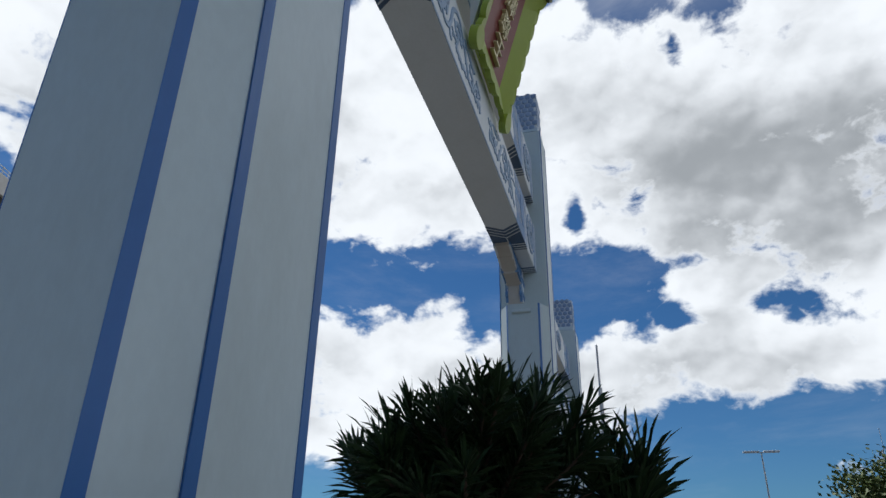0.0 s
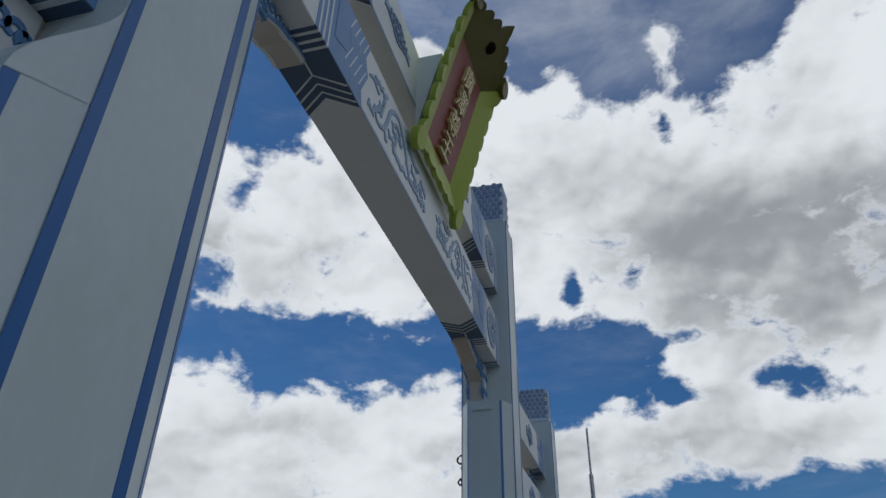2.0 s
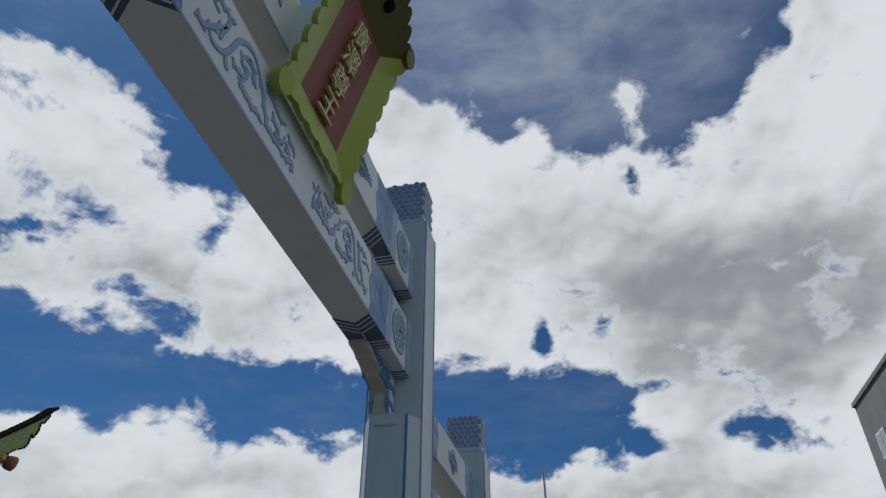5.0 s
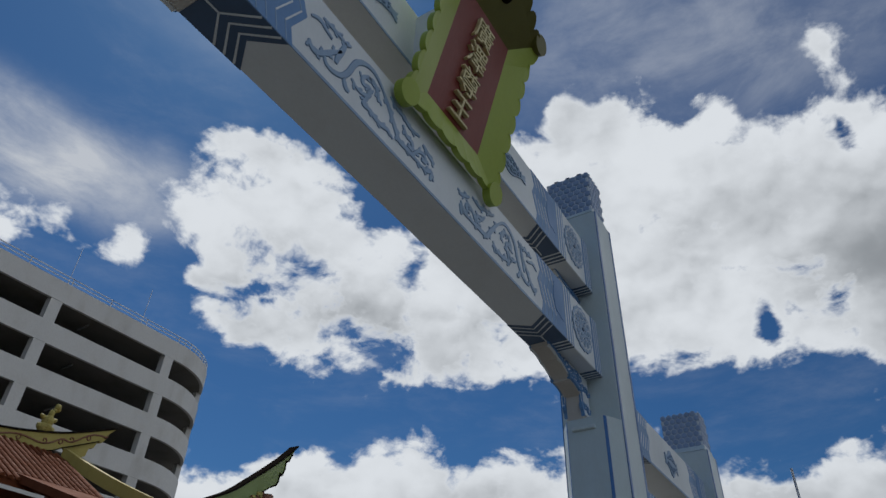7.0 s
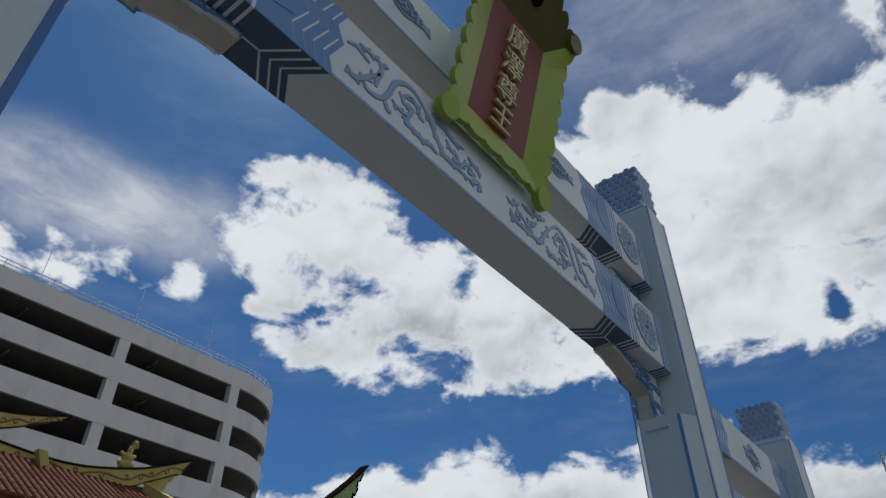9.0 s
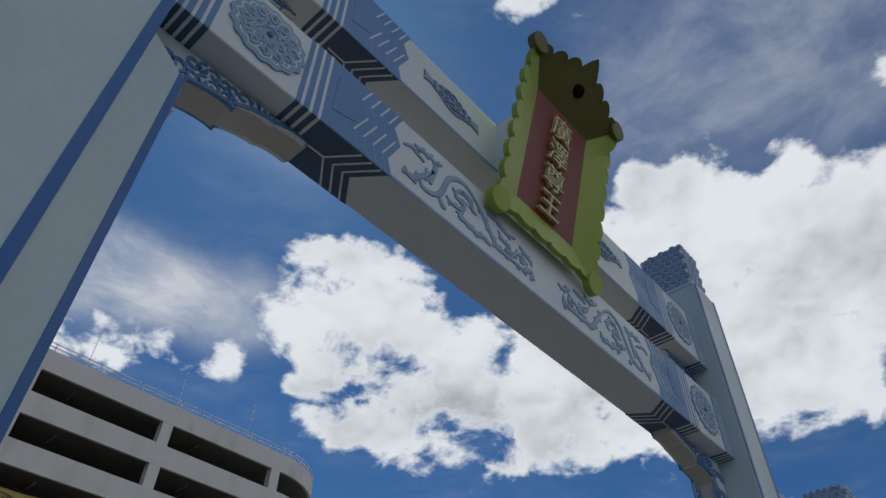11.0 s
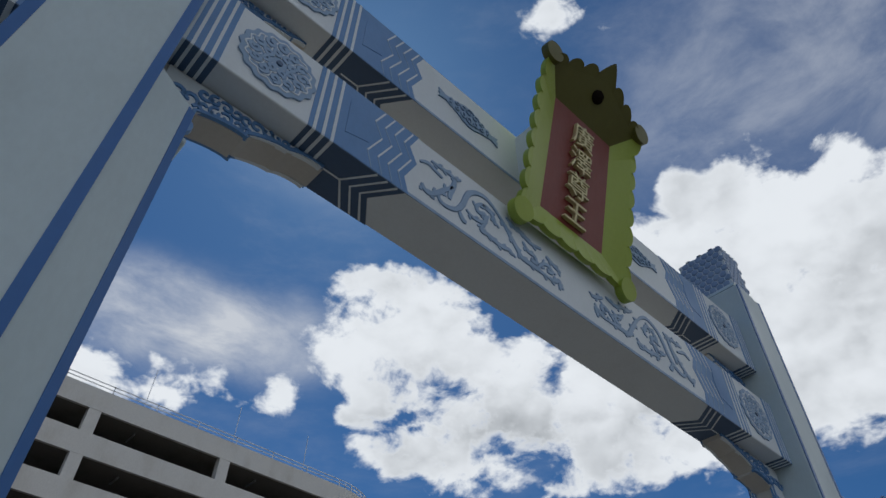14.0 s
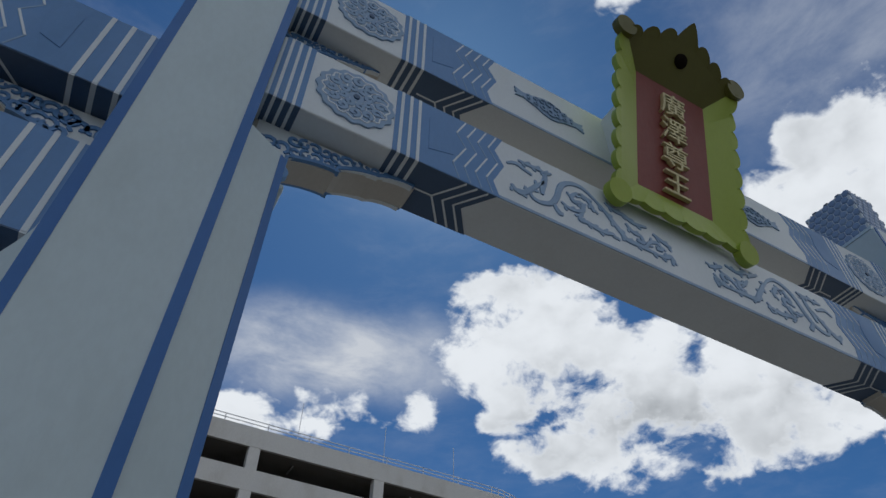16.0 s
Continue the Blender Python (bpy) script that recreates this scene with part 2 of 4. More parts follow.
def box(x0, x1, y0, y1, z0, z1, bevel=0.0, bm=None):
    bm = bm or bmesh.new()
    vs = [bm.verts.new((x, y, z)) for x in (x0, x1) for y in (y0, y1) for z in (z0, z1)]
    fs = [bm.faces.new([vs[i] for i in f]) for f in ((0, 1, 3, 2), (4, 6, 7, 5), (0, 4, 5, 1), (2, 3, 7, 6), (0, 2, 6, 4), (1, 5, 7, 3))]
    if bevel:
        bmesh.ops.bevel(bm, geom=list({e for f in fs for e in f.edges}), offset=bevel, segments=2, affect="EDGES", profile=0.5)
    return bm


def prism(points, lo, hi, axis="y", bm=None):
    """A polygon drawn in the two other axes, extruded along axis from lo to hi."""
    bm = bm or bmesh.new()

    def at(a, b, c):
        return {"x": (c, a, b), "y": (a, c, b), "z": (a, b, c)}[axis]

    front = [bm.verts.new(at(a, b, lo)) for a, b in points]
    back = [bm.verts.new(at(a, b, hi)) for a, b in points]
    n = len(points)
    bm.faces.new(front)
    bm.faces.new(back[::-1])
    for i in range(n):
        bm.faces.new((front[i], back[i], back[(i + 1) % n], front[(i + 1) % n]))
    return bm


def stroke(points, width, lo, hi, axis="y", bm=None, taper=0.25):
    """A painted or raised line of that width along points, thinner at its ends."""
    bm = bm or bmesh.new()

    def at(a, b, c):
        return {"x": (c, a, b), "y": (a, c, b), "z": (a, b, c)}[axis]

    n, rings = len(points), []
    for i, (a, b) in enumerate(points):
        a0, b0 = points[max(0, i - 1)]
        a1, b1 = points[min(n - 1, i + 1)]
        ln = math.hypot(a1 - a0, b1 - b0) or 1e-6
        na, nb = -(b1 - b0) / ln, (a1 - a0) / ln
        w = width / 2 * (1 if taper >= 1 else taper + (1 - taper) * math.sin(math.pi * min(1, max(0, (i + 0.5) / n))) ** 0.6)
        rings.append([bm.verts.new(at(a + na * w * s, b + nb * w * s, c)) for s, c in ((1, hi), (0.75, lo), (-0.75, lo), (-1, hi))])
    for r, q in zip(rings, rings[1:]):
        for k in range(4):
            bm.faces.new((r[k], r[(k + 1) % 4], q[(k + 1) % 4], q[k]))
    bm.faces.new(rings[0])
    bm.faces.new(rings[-1][::-1])
    return bm


def spiral(cx, cz, r0, r1, a0, a1, n=16, squash=1.0):
    return [(cx + (r0 + (r1 - r0) * i / n) * math.cos(radians(a0 + (a1 - a0) * i / n)), cz + squash * (r0 + (r1 - r0) * i / n) * math.sin(radians(a0 + (a1 - a0) * i / n))) for i in range(n + 1)]


def smooth(points, n=40):
    """A smooth line through a few points."""
    out = []
    for i in range(n + 1):
        t = i / n * (len(points) - 1)
        k = min(int(t), len(points) - 2)
        p = [points[max(0, min(len(points) - 1, k + d))] for d in (-1, 0, 1, 2)]
        u = t - k
        out.append(tuple(0.5 * (2 * b + (c - a) * u + (2 * a - 5 * b + 4 * c - d) * u * u + (3 * b - a - 3 * c + d) * u ** 3) for a, b, c, d in zip(*p)))
    return out


# ---- ground ----
gbm = bmesh.new()
gv = [gbm.verts.new((x, y, 0)) for x, y in ((-900, -900), (900, -900), (900, 900), (-900, 900))]
gbm.faces.new(gv)
tagged(part("ground", gbm, ASPHALT), "dark grey asphalt forecourt", "ground", kind="structure")

# ---- gateway ----
SPAN = 6.11                 # clear width of the middle bay
PW, PF, PB = 0.52, -0.14, 0.485   # pillar width, its front and back
SIDE = 3.37                # clear width of a side bay
BT = 0.365                 # thickness of the beams
HALF_LOW, HALF_HIGH = 3.33, 4.68   # tops of the half pillars towards the side bays and the middle bay
SIDE_Z = ((3.76, 4.29), (4.67, 5.2))   # bottoms and tops of the side beams


SCALE_MESHES = {}


def scale_mesh(r):
    """One rounded hexagonal scale, raised towards +z; all scales share it."""
    if r not in SCALE_MESHES:
        bm = bmesh.new()
        ring = [[bm.verts.new((rr * math.cos(k * math.pi / 3 + math.pi / 6), rr * math.sin(k * math.pi / 3 + math.pi / 6), d)) for k in range(6)] for rr, d in ((r * 0.9, 0.0), (r * 0.84, 0.009), (r * 0.5, 0.014))]
        for a, b in zip(ring, ring[1:]):
            for k in range(6):
                bm.faces.new((a[k], a[(k + 1) % 6], b[(k + 1) % 6], b[k]))
        bm.faces.new(ring[-1])
        me = bpy.data.meshes.new("scale")
        bm.to_mesh(me)
        bm.free()
        me.materials.append(SCALE)
        SCALE_MESHES[r] = me
    return SCALE_MESHES[r]


def cap_block(x0, x1, y0, y1, z0, z1, parent):
    """A block faced with rounded hexagonal scales."""
    core = part("cap", box(x0, x1, y0, y1, z0, z1), WHITE, parent, "block faced with blue and white hexagonal scales")
    r = 0.052

    def scale_at(centre, ea, eb, nrm):
        ob = new("scale", scale_mesh(r))
        ob.parent = core
        ob.matrix_basis = Matrix((ea, eb, nrm)).transposed().to_4x4()
        ob.matrix_basis.translation = centre

    def face(origin, ea, eb, la, lb, nrm):
        dx, dy = r * math.sqrt(3), r * 1.5
        row, v = 0, r * 0.6
        while v < lb + 0.02:
            u = dx * (0.25 if row % 2 else 0.75)
            while u < la + 0.01:
                scale_at(origin + ea * u + eb * v, ea, eb, nrm)
                u += dx
            v += dy
            row += 1

    X, Y, Z = Vector((1, 0, 0)), Vector((0, 1, 0)), Vector((0, 0, 1))
    w, d, h = x1 - x0, y1 - y0, z1 - z0
    face(Vector((x0, y0, z0)), X, Z, w, h, -Y)
    face(Vector((x0, y1, z0)), X, Z, w, h, Y)
    face(Vector((x0, y0, z0)), Y, Z, d, h, -X)
    face(Vector((x1, y0, z0)), Y, Z, d, h, X)
    face(Vector((x0, y0, z1)), X, Y, w, d, Z)


def make_scale_material():
    """Blue glaze, a little lighter or darker from scale to scale."""
    mat = paint("scale_glaze", (0.29, 0.39, 0.57), 0.4, 0.15)
    nt = mat.node_tree
    bsdf = nt.nodes["Principled BSDF"]
    base = bsdf.inputs["Base Color"].links[0].from_socket
    info = nt.nodes.new("ShaderNodeObjectInfo")
    nt.links.new(mix(nt, ramp(nt, info.outputs["Random"], 0.0, 1.0, 0.0, 0.45), base, (0.16, 0.25, 0.43)), bsdf.inputs["Base Color"])
    return mat


SCALE = make_scale_material()


def pillar(x0, top, cap_h, inner, label):
    """A pillar whose left side stands at x0. inner: for the two sides, the height of the half pillar that carries the bracket (0: none)."""
    p = thing("gate_pillar", label, "pillar", "gateway pillars")
    x1 = x0 + PW
    part("plinth", box(x0 - 0.3, x1 + 0.3, PF - 0.15, PB + 0.15, 0, 0.45, 0.03), CREAM, p, "moulded stone plinth")
    part("shaft", box(x0, x1, PF, PB, 0.45, top, 0.02), PILLAR, p)
    part("shoulder", prism([(x0, top), (x1, top), (x1 - 0.05, top + 0.08), (x0 + 0.05, top + 0.08)], PF + 0.03, PB - 0.03), PILLAR, p)
    s, t = 0.048, 0.003
    for xa, sx in ((x0, 1), (x1, -1)):
        for ya, sy in ((PF, 1), (PB, -1)):
            poly = [(xa, ya - sy * t), (xa + sx * s, ya - sy * t), (xa + sx * s, ya + sy * 0.02), (xa + sx * 0.012, ya + sy * 0.02)]
            part("corner_stripe", prism(poly, 0.46, top - 0.01, "z"), BLUE, p, "blue painted corner stripe")
    for (xa, xb, sx), h in zip(((x0, x0 - (0.21 if inner[0] == HALF_HIGH else 0.18), -1), (x1, x1 + (0.21 if inner[1] == HALF_HIGH else 0.18), 1)), inner):
        if not h:
            continue
        f, b, fm, bm_ = -0.02, 0.352, PF + 0.006, PB - 0.006
        plan = [(xa - sx * 0.05, fm), (xa, fm), (xb, f), (xb, b), (xa, bm_), (xa - sx * 0.05, bm_)]
        solid = prism(plan, 0.45, h, "z")
        if h == HALF_LOW:
            # the chamfer runs out into the shaft in a hollow curve
            rings = []
            for i in range(9):
                w = 0.5 + 0.5 * math.cos(math.pi * i / 8)
                xq, yq, zq = xa + (xb - xa) * w, fm + (f - fm) * w, h - 0.004 + 0.42 * i / 8
                rings.append([solid.verts.new(c) for c in ((xa - sx * 0.03, fm, zq), (xa, fm, zq), (xq, yq, zq), (xq, 0.1, zq), (xa - sx * 0.03, 0.1, zq))])
            for r0, r1 in zip(rings, rings[1:]):
                for i in range(5):
                    solid.faces.new((r0[i], r0[(i + 1) % 5], r1[(i + 1) % 5], r1[i]))
        bmesh.ops.recalc_face_normals(solid, faces=solid.faces)
        half = part("half_pillar", solid, PILLAR, p)
        for y0, ym in ((f, fm), (b, bm_)):
            d = Vector((xa - xb, ym - y0))
            d = d.normalized()
            nrm = Vector((d.y, -d.x)) if (Vector((d.y, -d.x)).y < 0) == (y0 == f) else Vector((-d.y, d.x))
            c0, c1 = Vector((xb, y0)), Vector((xb, y0)) + d * 0.042
            poly = [tuple(c0 + nrm * t), tuple(c1 + nrm * t), tuple(c1 - nrm * 0.01), tuple(c0 - nrm * 0.01 + d * 0.005)]
            part("corner_stripe", prism(poly, 0.46, h - 0.005, "z"), BLUE, half)
        part("corbel", box(min(xa, xb + sx * 0.035), max(xa, xb + sx * 0.035), 0.06, 0.3, h - 0.125, h - 0.085, 0.012), PILLAR, half, "narrow moulded ledge")
    cap_block(x0 + 0.06, x1 - 0.06, PF + 0.05, PB - 0.03, top + 0.08, top + 0.08 + cap_h, p)
    return p


TALL = "tall white pillar with blue corner stripes and a scaled cap"
SHORT = "shorter white outer pillar with blue corner stripes"
pillar(-PW - 0.045, 7.35, 0.62, (HALF_LOW, HALF_HIGH), TALL)
pillar(SPAN + 0.045, 7.35, 0.62, (HALF_HIGH, HALF_LOW), TALL)
pillar(SPAN + PW + 0.06 + SIDE, 5.66, 0.5, (HALF_LOW, 0), SHORT)
pillar(-2 * PW - 0.06 - SIDE, 5.66, 0.5, (0, HALF_LOW), SHORT)


# ---- beams ----
def beam(xa, xb, z0, z1, label, wide):
    """A beam between two pillars, painted alike from both ends towards its middle. wide: the middle bay's richer ends."""
    b = thing("gate_beam", label, "beam", "gateway beams")
    part("body", box(xa - 0.04, xb + 0.04, 0.0, BT, z0, z1, 0.01), WHITE, b)
    # dark sheet added on top, so less sunlight bounces onto the beam above
    part("bounce_sheet", box(xa, xb, 0.012, BT - 0.012, z1 - 0.004, z1 + 0.008), DARK_CONCRETE, b, "dark sheet added to cut bounced light")
    h, mid = z1 - z0, (z0 + z1) / 2
    f = 0.003
    part("edge_strip", box(xa + (1.3 if wide else 0.7), xb - (1.3 if wide else 0.7), -0.002, 0.02, z0 + 0.003, z0 + 0.03), RELIEF, b, "pale blue painted edge strip")
    # ends: stripe bands (from, to), plain blue field, zigzag
    if wide:
        bands, field = [(-0.02, 0.16), (0.705, 0.915)], (0.915, 1.395)
    else:
        bands, field = [(0.0, 0.33)], (0.33, 0.78)

    for sx, x in ((1, xa), (-1, xb)):
        def U(u):
            return x + sx * u

        def slab(u0, u1, w0, w1, front, mat, name, parent=b, d=f):
            a, c = sorted((U(u0), U(u1)))
            if front:
                return part(name, box(a, c, -d, 0.02, w0, w1), mat, parent)
            return part(name, box(a, c, w0, w1, z0 - d, z0 + 0.02), mat, parent)

        for u0, u1 in bands:
            s = slab(u0, u1, z0 + 0.004, z1, True, PALE_BLUE, "stripe_band")
            k, thin = (u1 - u0) / 7, 0.68 if wide else 0.48
            for i in (1, 3, 5):
                slab(u0 + i * k, u0 + (i + thin) * k, z0 + 0.004, z1, True, WHITE, "stripe", s, 2 * f)
            # the band goes on underneath in a darker blue than on the front
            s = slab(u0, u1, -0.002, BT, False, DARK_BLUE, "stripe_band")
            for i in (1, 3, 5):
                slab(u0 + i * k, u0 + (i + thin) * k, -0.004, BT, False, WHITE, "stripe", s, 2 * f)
        u0, u1 = field
        # painted field that ends in a two-toothed zigzag towards the middle
        teeth = [(0.035, 0.0), (-0.007, 0.22), (0.085, 0.54), (0.02, 0.75), (0.088, 1.0)]
        edge = [(U(u1 + d), z0 + 0.004 + (h - 0.004) * w) for d, w in teeth]
        s = part("blue_field", prism([(U(u0), z0 + 0.004)] + edge + [(U(u0), z1)], -f, 0.02), PALE_BLUE, b)
        e = 0.19 if wide else 0.12
        inset = [(u0 + 0.02, 0.26), (u0 + e, 0.34), (u0 + e + 0.035, 0.58), (u0 + e, 0.84), (u0 + 0.02, 0.78)]
        part("inset_panel", prism([(U(u), z0 + h * w) for u, w in inset], -2.2 * f, 0.0), PALE_BLUE, s)
        for i in range(4):
            d0 = u1 - 0.285 + i * 0.078
            line = [(U(d0 + d), z0 + 0.012 + (h - 0.024) * w) for d, w in teeth]
            for k in (1, 3):
                part("zigzag_line", stroke(line[k:k + 2], 0.014, -2 * f, 0.0, taper=1), WHITE, s)
            for k in (0, 2):
                part("zigzag_line", stroke(line[k:k + 2], 0.01, -1.6 * f, 0.0, taper=1), RELIEF, s)
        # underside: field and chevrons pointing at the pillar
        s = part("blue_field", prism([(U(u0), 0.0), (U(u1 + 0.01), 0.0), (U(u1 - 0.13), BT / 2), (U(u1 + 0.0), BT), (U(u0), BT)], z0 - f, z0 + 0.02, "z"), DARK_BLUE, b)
        for i in range(3):
            u = u1 - 0.185 - i * 0.075
            part("chevron", stroke([(U(u + 0.14), 0.004), (U(u), BT / 2), (U(u + 0.13), BT - 0.004)], 0.017, z0 - 2 * f, z0, "z", taper=1), WHITE, s)
        if wide:
            part("thin_line", stroke([(U(u0), BT / 2), (U(u1 - 0.335), BT / 2)], 0.014, z0 - 2 * f, z0, "z", taper=1), WHITE, s)
            roundel(U(0.448), mid + 0.005, 0.245, b)
    return b


def roundel(cx, cz, r, parent):
    """A round raised medallion with a scalloped rim, leaf rings and a small boss."""
    rim = [(cx + r * (1 + 0.035 * math.cos(16 * a)) * math.cos(a), cz + r * (1 + 0.035 * math.cos(16 * a)) * math.sin(a)) for a in (2 * math.pi * k / 96 for k in range(96))]
    m = part("roundel", prism(rim, -0.012, 0.01), RELIEF, parent, "round blue floral relief medallion")
    white, raised = bmesh.new(), bmesh.new()
    wave = [(cx + r * (0.84 + 0.045 * math.cos(16 * a)) * math.cos(a), cz + r * (0.84 + 0.045 * math.cos(16 * a)) * math.sin(a)) for a in (2 * math.pi * k / 96 for k in range(97))]
    stroke(wave, 0.012, -0.0155, -0.008, bm=white, taper=1)
    # two rings of leaves round a small flower
    for n, rr, size, turn in ((12, 0.63, 0.135, 0.0), (8, 0.34, 0.115, 0.3)):
        for k in range(n):
            a = 2 * math.pi * k / n + turn
            px, pz = cx + rr * r * math.cos(a), cz + rr * r * math.sin(a)
            lean = math.degrees(a)
            stroke(spiral(px, pz, size * r * 1.15, 0.03 * r, lean, lean + 400, 14), 0.031, -0.019, -0.01, bm=raised, taper=0.7)
            stroke(spiral(px, pz, size * r * 1.6, size * r * 1.5, lean + 40, lean + 150, 6), 0.009, -0.0165, -0.008, bm=white)
    part("petal_lines", white, WHITE, m)
    part("petals", raised, RELIEF, m)
    part("boss", prism([(cx + 0.02 * math.cos(k * math.pi / 5), cz + 0.02 * math.sin(k * math.pi / 5)) for k in range(10)], -0.022, -0.008), DARK_BLUE, m)


LOWER, UPPER = (5.16, 5.79), (6.185, 6.85)
low = beam(0, SPAN, *LOWER, "long white lower beam with blue painted ends and dragon relief", True)
high = beam(0, SPAN, *UPPER, "long white upper beam with blue painted ends", True)
side_beams = []
for xa in (SPAN + PW + 0.045, -PW - 0.045 - SIDE):
    for z0, z1 in SIDE_Z:
        side_beams.append(beam(xa, xa + SIDE, z0, z1, "short white side beam with blue painted ends", False))


def bracket(parent, x, sx, z, length, drop, blunt=False, name="bracket"):
    """A carved bracket under a beam's end: scalloped lower edge, blue cloud relief on both faces."""
    L, D = length, drop
    edge = [(0.2, -D), (0.215, -0.86 * D)]
    for ua, ub, wa, wb in ((0.22, 0.5, 0.5, 0.38), (0.5, 0.76, 0.34, 0.15), (0.76, 0.985, 0.14, 0.06)) if blunt else ((0.22, 0.52, 0.78, 0.52), (0.52, 0.8, 0.48, 0.3), (0.8, 0.985, 0.27, 0.06)):
        for i in range(7):
            q = i / 6
            edge.append((ua + (ub - ua) * q, -D * (wa + (wb - wa) * q - 0.03 * math.sin(math.pi * q) + (0.012 if i in (0, 6) else 0))))
    prof = [(0, 0), (0, -D)] + [(u * L if i > 1 else u * min(1, L), w) for i, (u, w) in enumerate(edge)] + [(L, 0)]
    F, B = 0.18, 0.345
    k = part(name, prism([(x + sx * u, z + w) for u, w in prof], F, B), CREAM, parent, "carved cloud bracket")
    for lo, hi in ((F - 0.022, F + 0.01), (B - 0.01, B + 0.022)):
        inset = [(x + sx * (0.02 + u * 0.96), z - 0.012 + w * 0.88) for u, w in prof]
        plate = part("cloud_relief", prism(inset, lo + 0.008, hi), WHITE, k, "white ground with blue scrolling clouds")
        curls, clouds = bmesh.new(), bmesh.new()
        stroke([(x + sx * u, z + w + 0.022) for u, w in prof[2:-1]], 0.03, lo, hi, bm=curls, taper=0.8)
        low_edge = prof[2:-1]
        for q in range(15):
            cu = 0.05 + 0.062 * q
            depth = next((-w for u, w in low_edge if u >= cu * L), 0.1 * D)
            turn = 1 if q % 2 else -1
            for row in (0.34, 0.74) if depth > 0.3 * D else (0.5,):
                r = min(0.05, depth * (0.2 if depth > 0.3 * D else 0.36))
                if r < 0.012:
                    continue
                c = (x + sx * (cu * L + (0.02 if row > 0.6 else 0.0)), z - depth * row)
                pts = spiral(*c, r, r * 0.3, 160 + 70 * q, 160 + 70 * q - 330 * turn, 12)
                stroke([(c[0] + sx * (a - c[0]), bz) for a, bz in pts], r * 0.62, lo - 0.001, hi, bm=clouds, taper=0.6)
        part("curls", curls, PALE_BLUE, plate)
        part("clouds", clouds, PALE_BLUE, plate)
    return k


for x, sx in ((-0.03, 1), (SPAN + 0.03, -1)):
    bracket(low, x, sx, LOWER[0], 0.98, 0.48, True)
    bracket(high, x, sx, UPPER[0], 0.66, 0.2)
for i, b in enumerate(side_beams):
    xa = (SPAN + PW + 0.045, -PW - 0.045 - SIDE)[i // 2]
    for x, sx in ((xa, 1), (xa + SIDE, -1)):
        bracket(b, x, sx, SIDE_Z[i % 2][0], 0.8, (0.42, 0.36)[i % 2])


def dragon(parent, x, sx, z0, z1):
    """A raised dragon turning into scrolling vines along one half of the lower beam's panel."""
    h, length = z1 - z0, 1.46
    bm = bmesh.new()

    def vine(points, width, deep=0.009, barbs=True):
        line = [(x + sx * length * u, z0 + h * w) for u, w in smooth(points, 6 * len(points))]
        stroke(line, width * 1.18, -deep, 0.002, bm=bm, taper=0.35)
        if not barbs:
            return
        for i in range(4, len(line) - 3, 5):
            (a0, b0), (a1, b1) = line[i - 1], line[i + 1]
            ln = math.hypot(a1 - a0, b1 - b0) or 1
            side = 1 if (i // 5) % 2 else -1
            na, nb = -(b1 - b0) / ln * side, (a1 - a0) / ln * side
            ta, tb = (a1 - a0) / ln, (b1 - b0) / ln
            a, b = line[i]
            stroke([(a, b), (a + na * 0.022 + ta * 0.012, b + nb * 0.022 + tb * 0.012), (a + na * 0.036 + ta * 0.034, b + nb * 0.036 + tb * 0.034)], width * 0.7, -deep * 0.8, 0.002, bm=bm, taper=0.4)

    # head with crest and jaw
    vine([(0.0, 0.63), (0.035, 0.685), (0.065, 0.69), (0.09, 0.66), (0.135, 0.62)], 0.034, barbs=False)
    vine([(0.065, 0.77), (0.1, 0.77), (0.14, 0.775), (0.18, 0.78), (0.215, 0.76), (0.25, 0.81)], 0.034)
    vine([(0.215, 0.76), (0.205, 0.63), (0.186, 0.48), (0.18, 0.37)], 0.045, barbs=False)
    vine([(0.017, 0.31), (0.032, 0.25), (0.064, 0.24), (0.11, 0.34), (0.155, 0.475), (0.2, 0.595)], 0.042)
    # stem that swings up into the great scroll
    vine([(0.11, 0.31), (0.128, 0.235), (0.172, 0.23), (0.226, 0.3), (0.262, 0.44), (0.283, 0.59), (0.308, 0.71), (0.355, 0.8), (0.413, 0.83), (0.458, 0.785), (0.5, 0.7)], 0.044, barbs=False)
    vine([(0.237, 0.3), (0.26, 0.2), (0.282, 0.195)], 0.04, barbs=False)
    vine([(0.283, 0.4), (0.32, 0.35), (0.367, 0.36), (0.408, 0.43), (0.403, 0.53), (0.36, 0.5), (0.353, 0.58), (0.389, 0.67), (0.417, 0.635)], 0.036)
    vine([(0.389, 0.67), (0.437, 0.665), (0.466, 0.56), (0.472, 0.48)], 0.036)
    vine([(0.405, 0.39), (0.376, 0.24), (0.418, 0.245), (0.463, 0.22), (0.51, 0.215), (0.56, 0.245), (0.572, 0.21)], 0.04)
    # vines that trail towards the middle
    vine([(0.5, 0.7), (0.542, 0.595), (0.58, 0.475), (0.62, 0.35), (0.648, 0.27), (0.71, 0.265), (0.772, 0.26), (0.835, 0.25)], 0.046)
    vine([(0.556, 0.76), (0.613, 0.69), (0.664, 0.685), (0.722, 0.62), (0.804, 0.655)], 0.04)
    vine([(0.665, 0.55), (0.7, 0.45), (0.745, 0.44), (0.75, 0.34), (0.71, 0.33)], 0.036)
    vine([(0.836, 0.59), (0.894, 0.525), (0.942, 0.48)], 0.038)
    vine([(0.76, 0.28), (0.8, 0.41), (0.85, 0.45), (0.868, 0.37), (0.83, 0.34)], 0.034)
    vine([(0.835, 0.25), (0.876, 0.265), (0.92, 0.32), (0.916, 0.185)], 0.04)
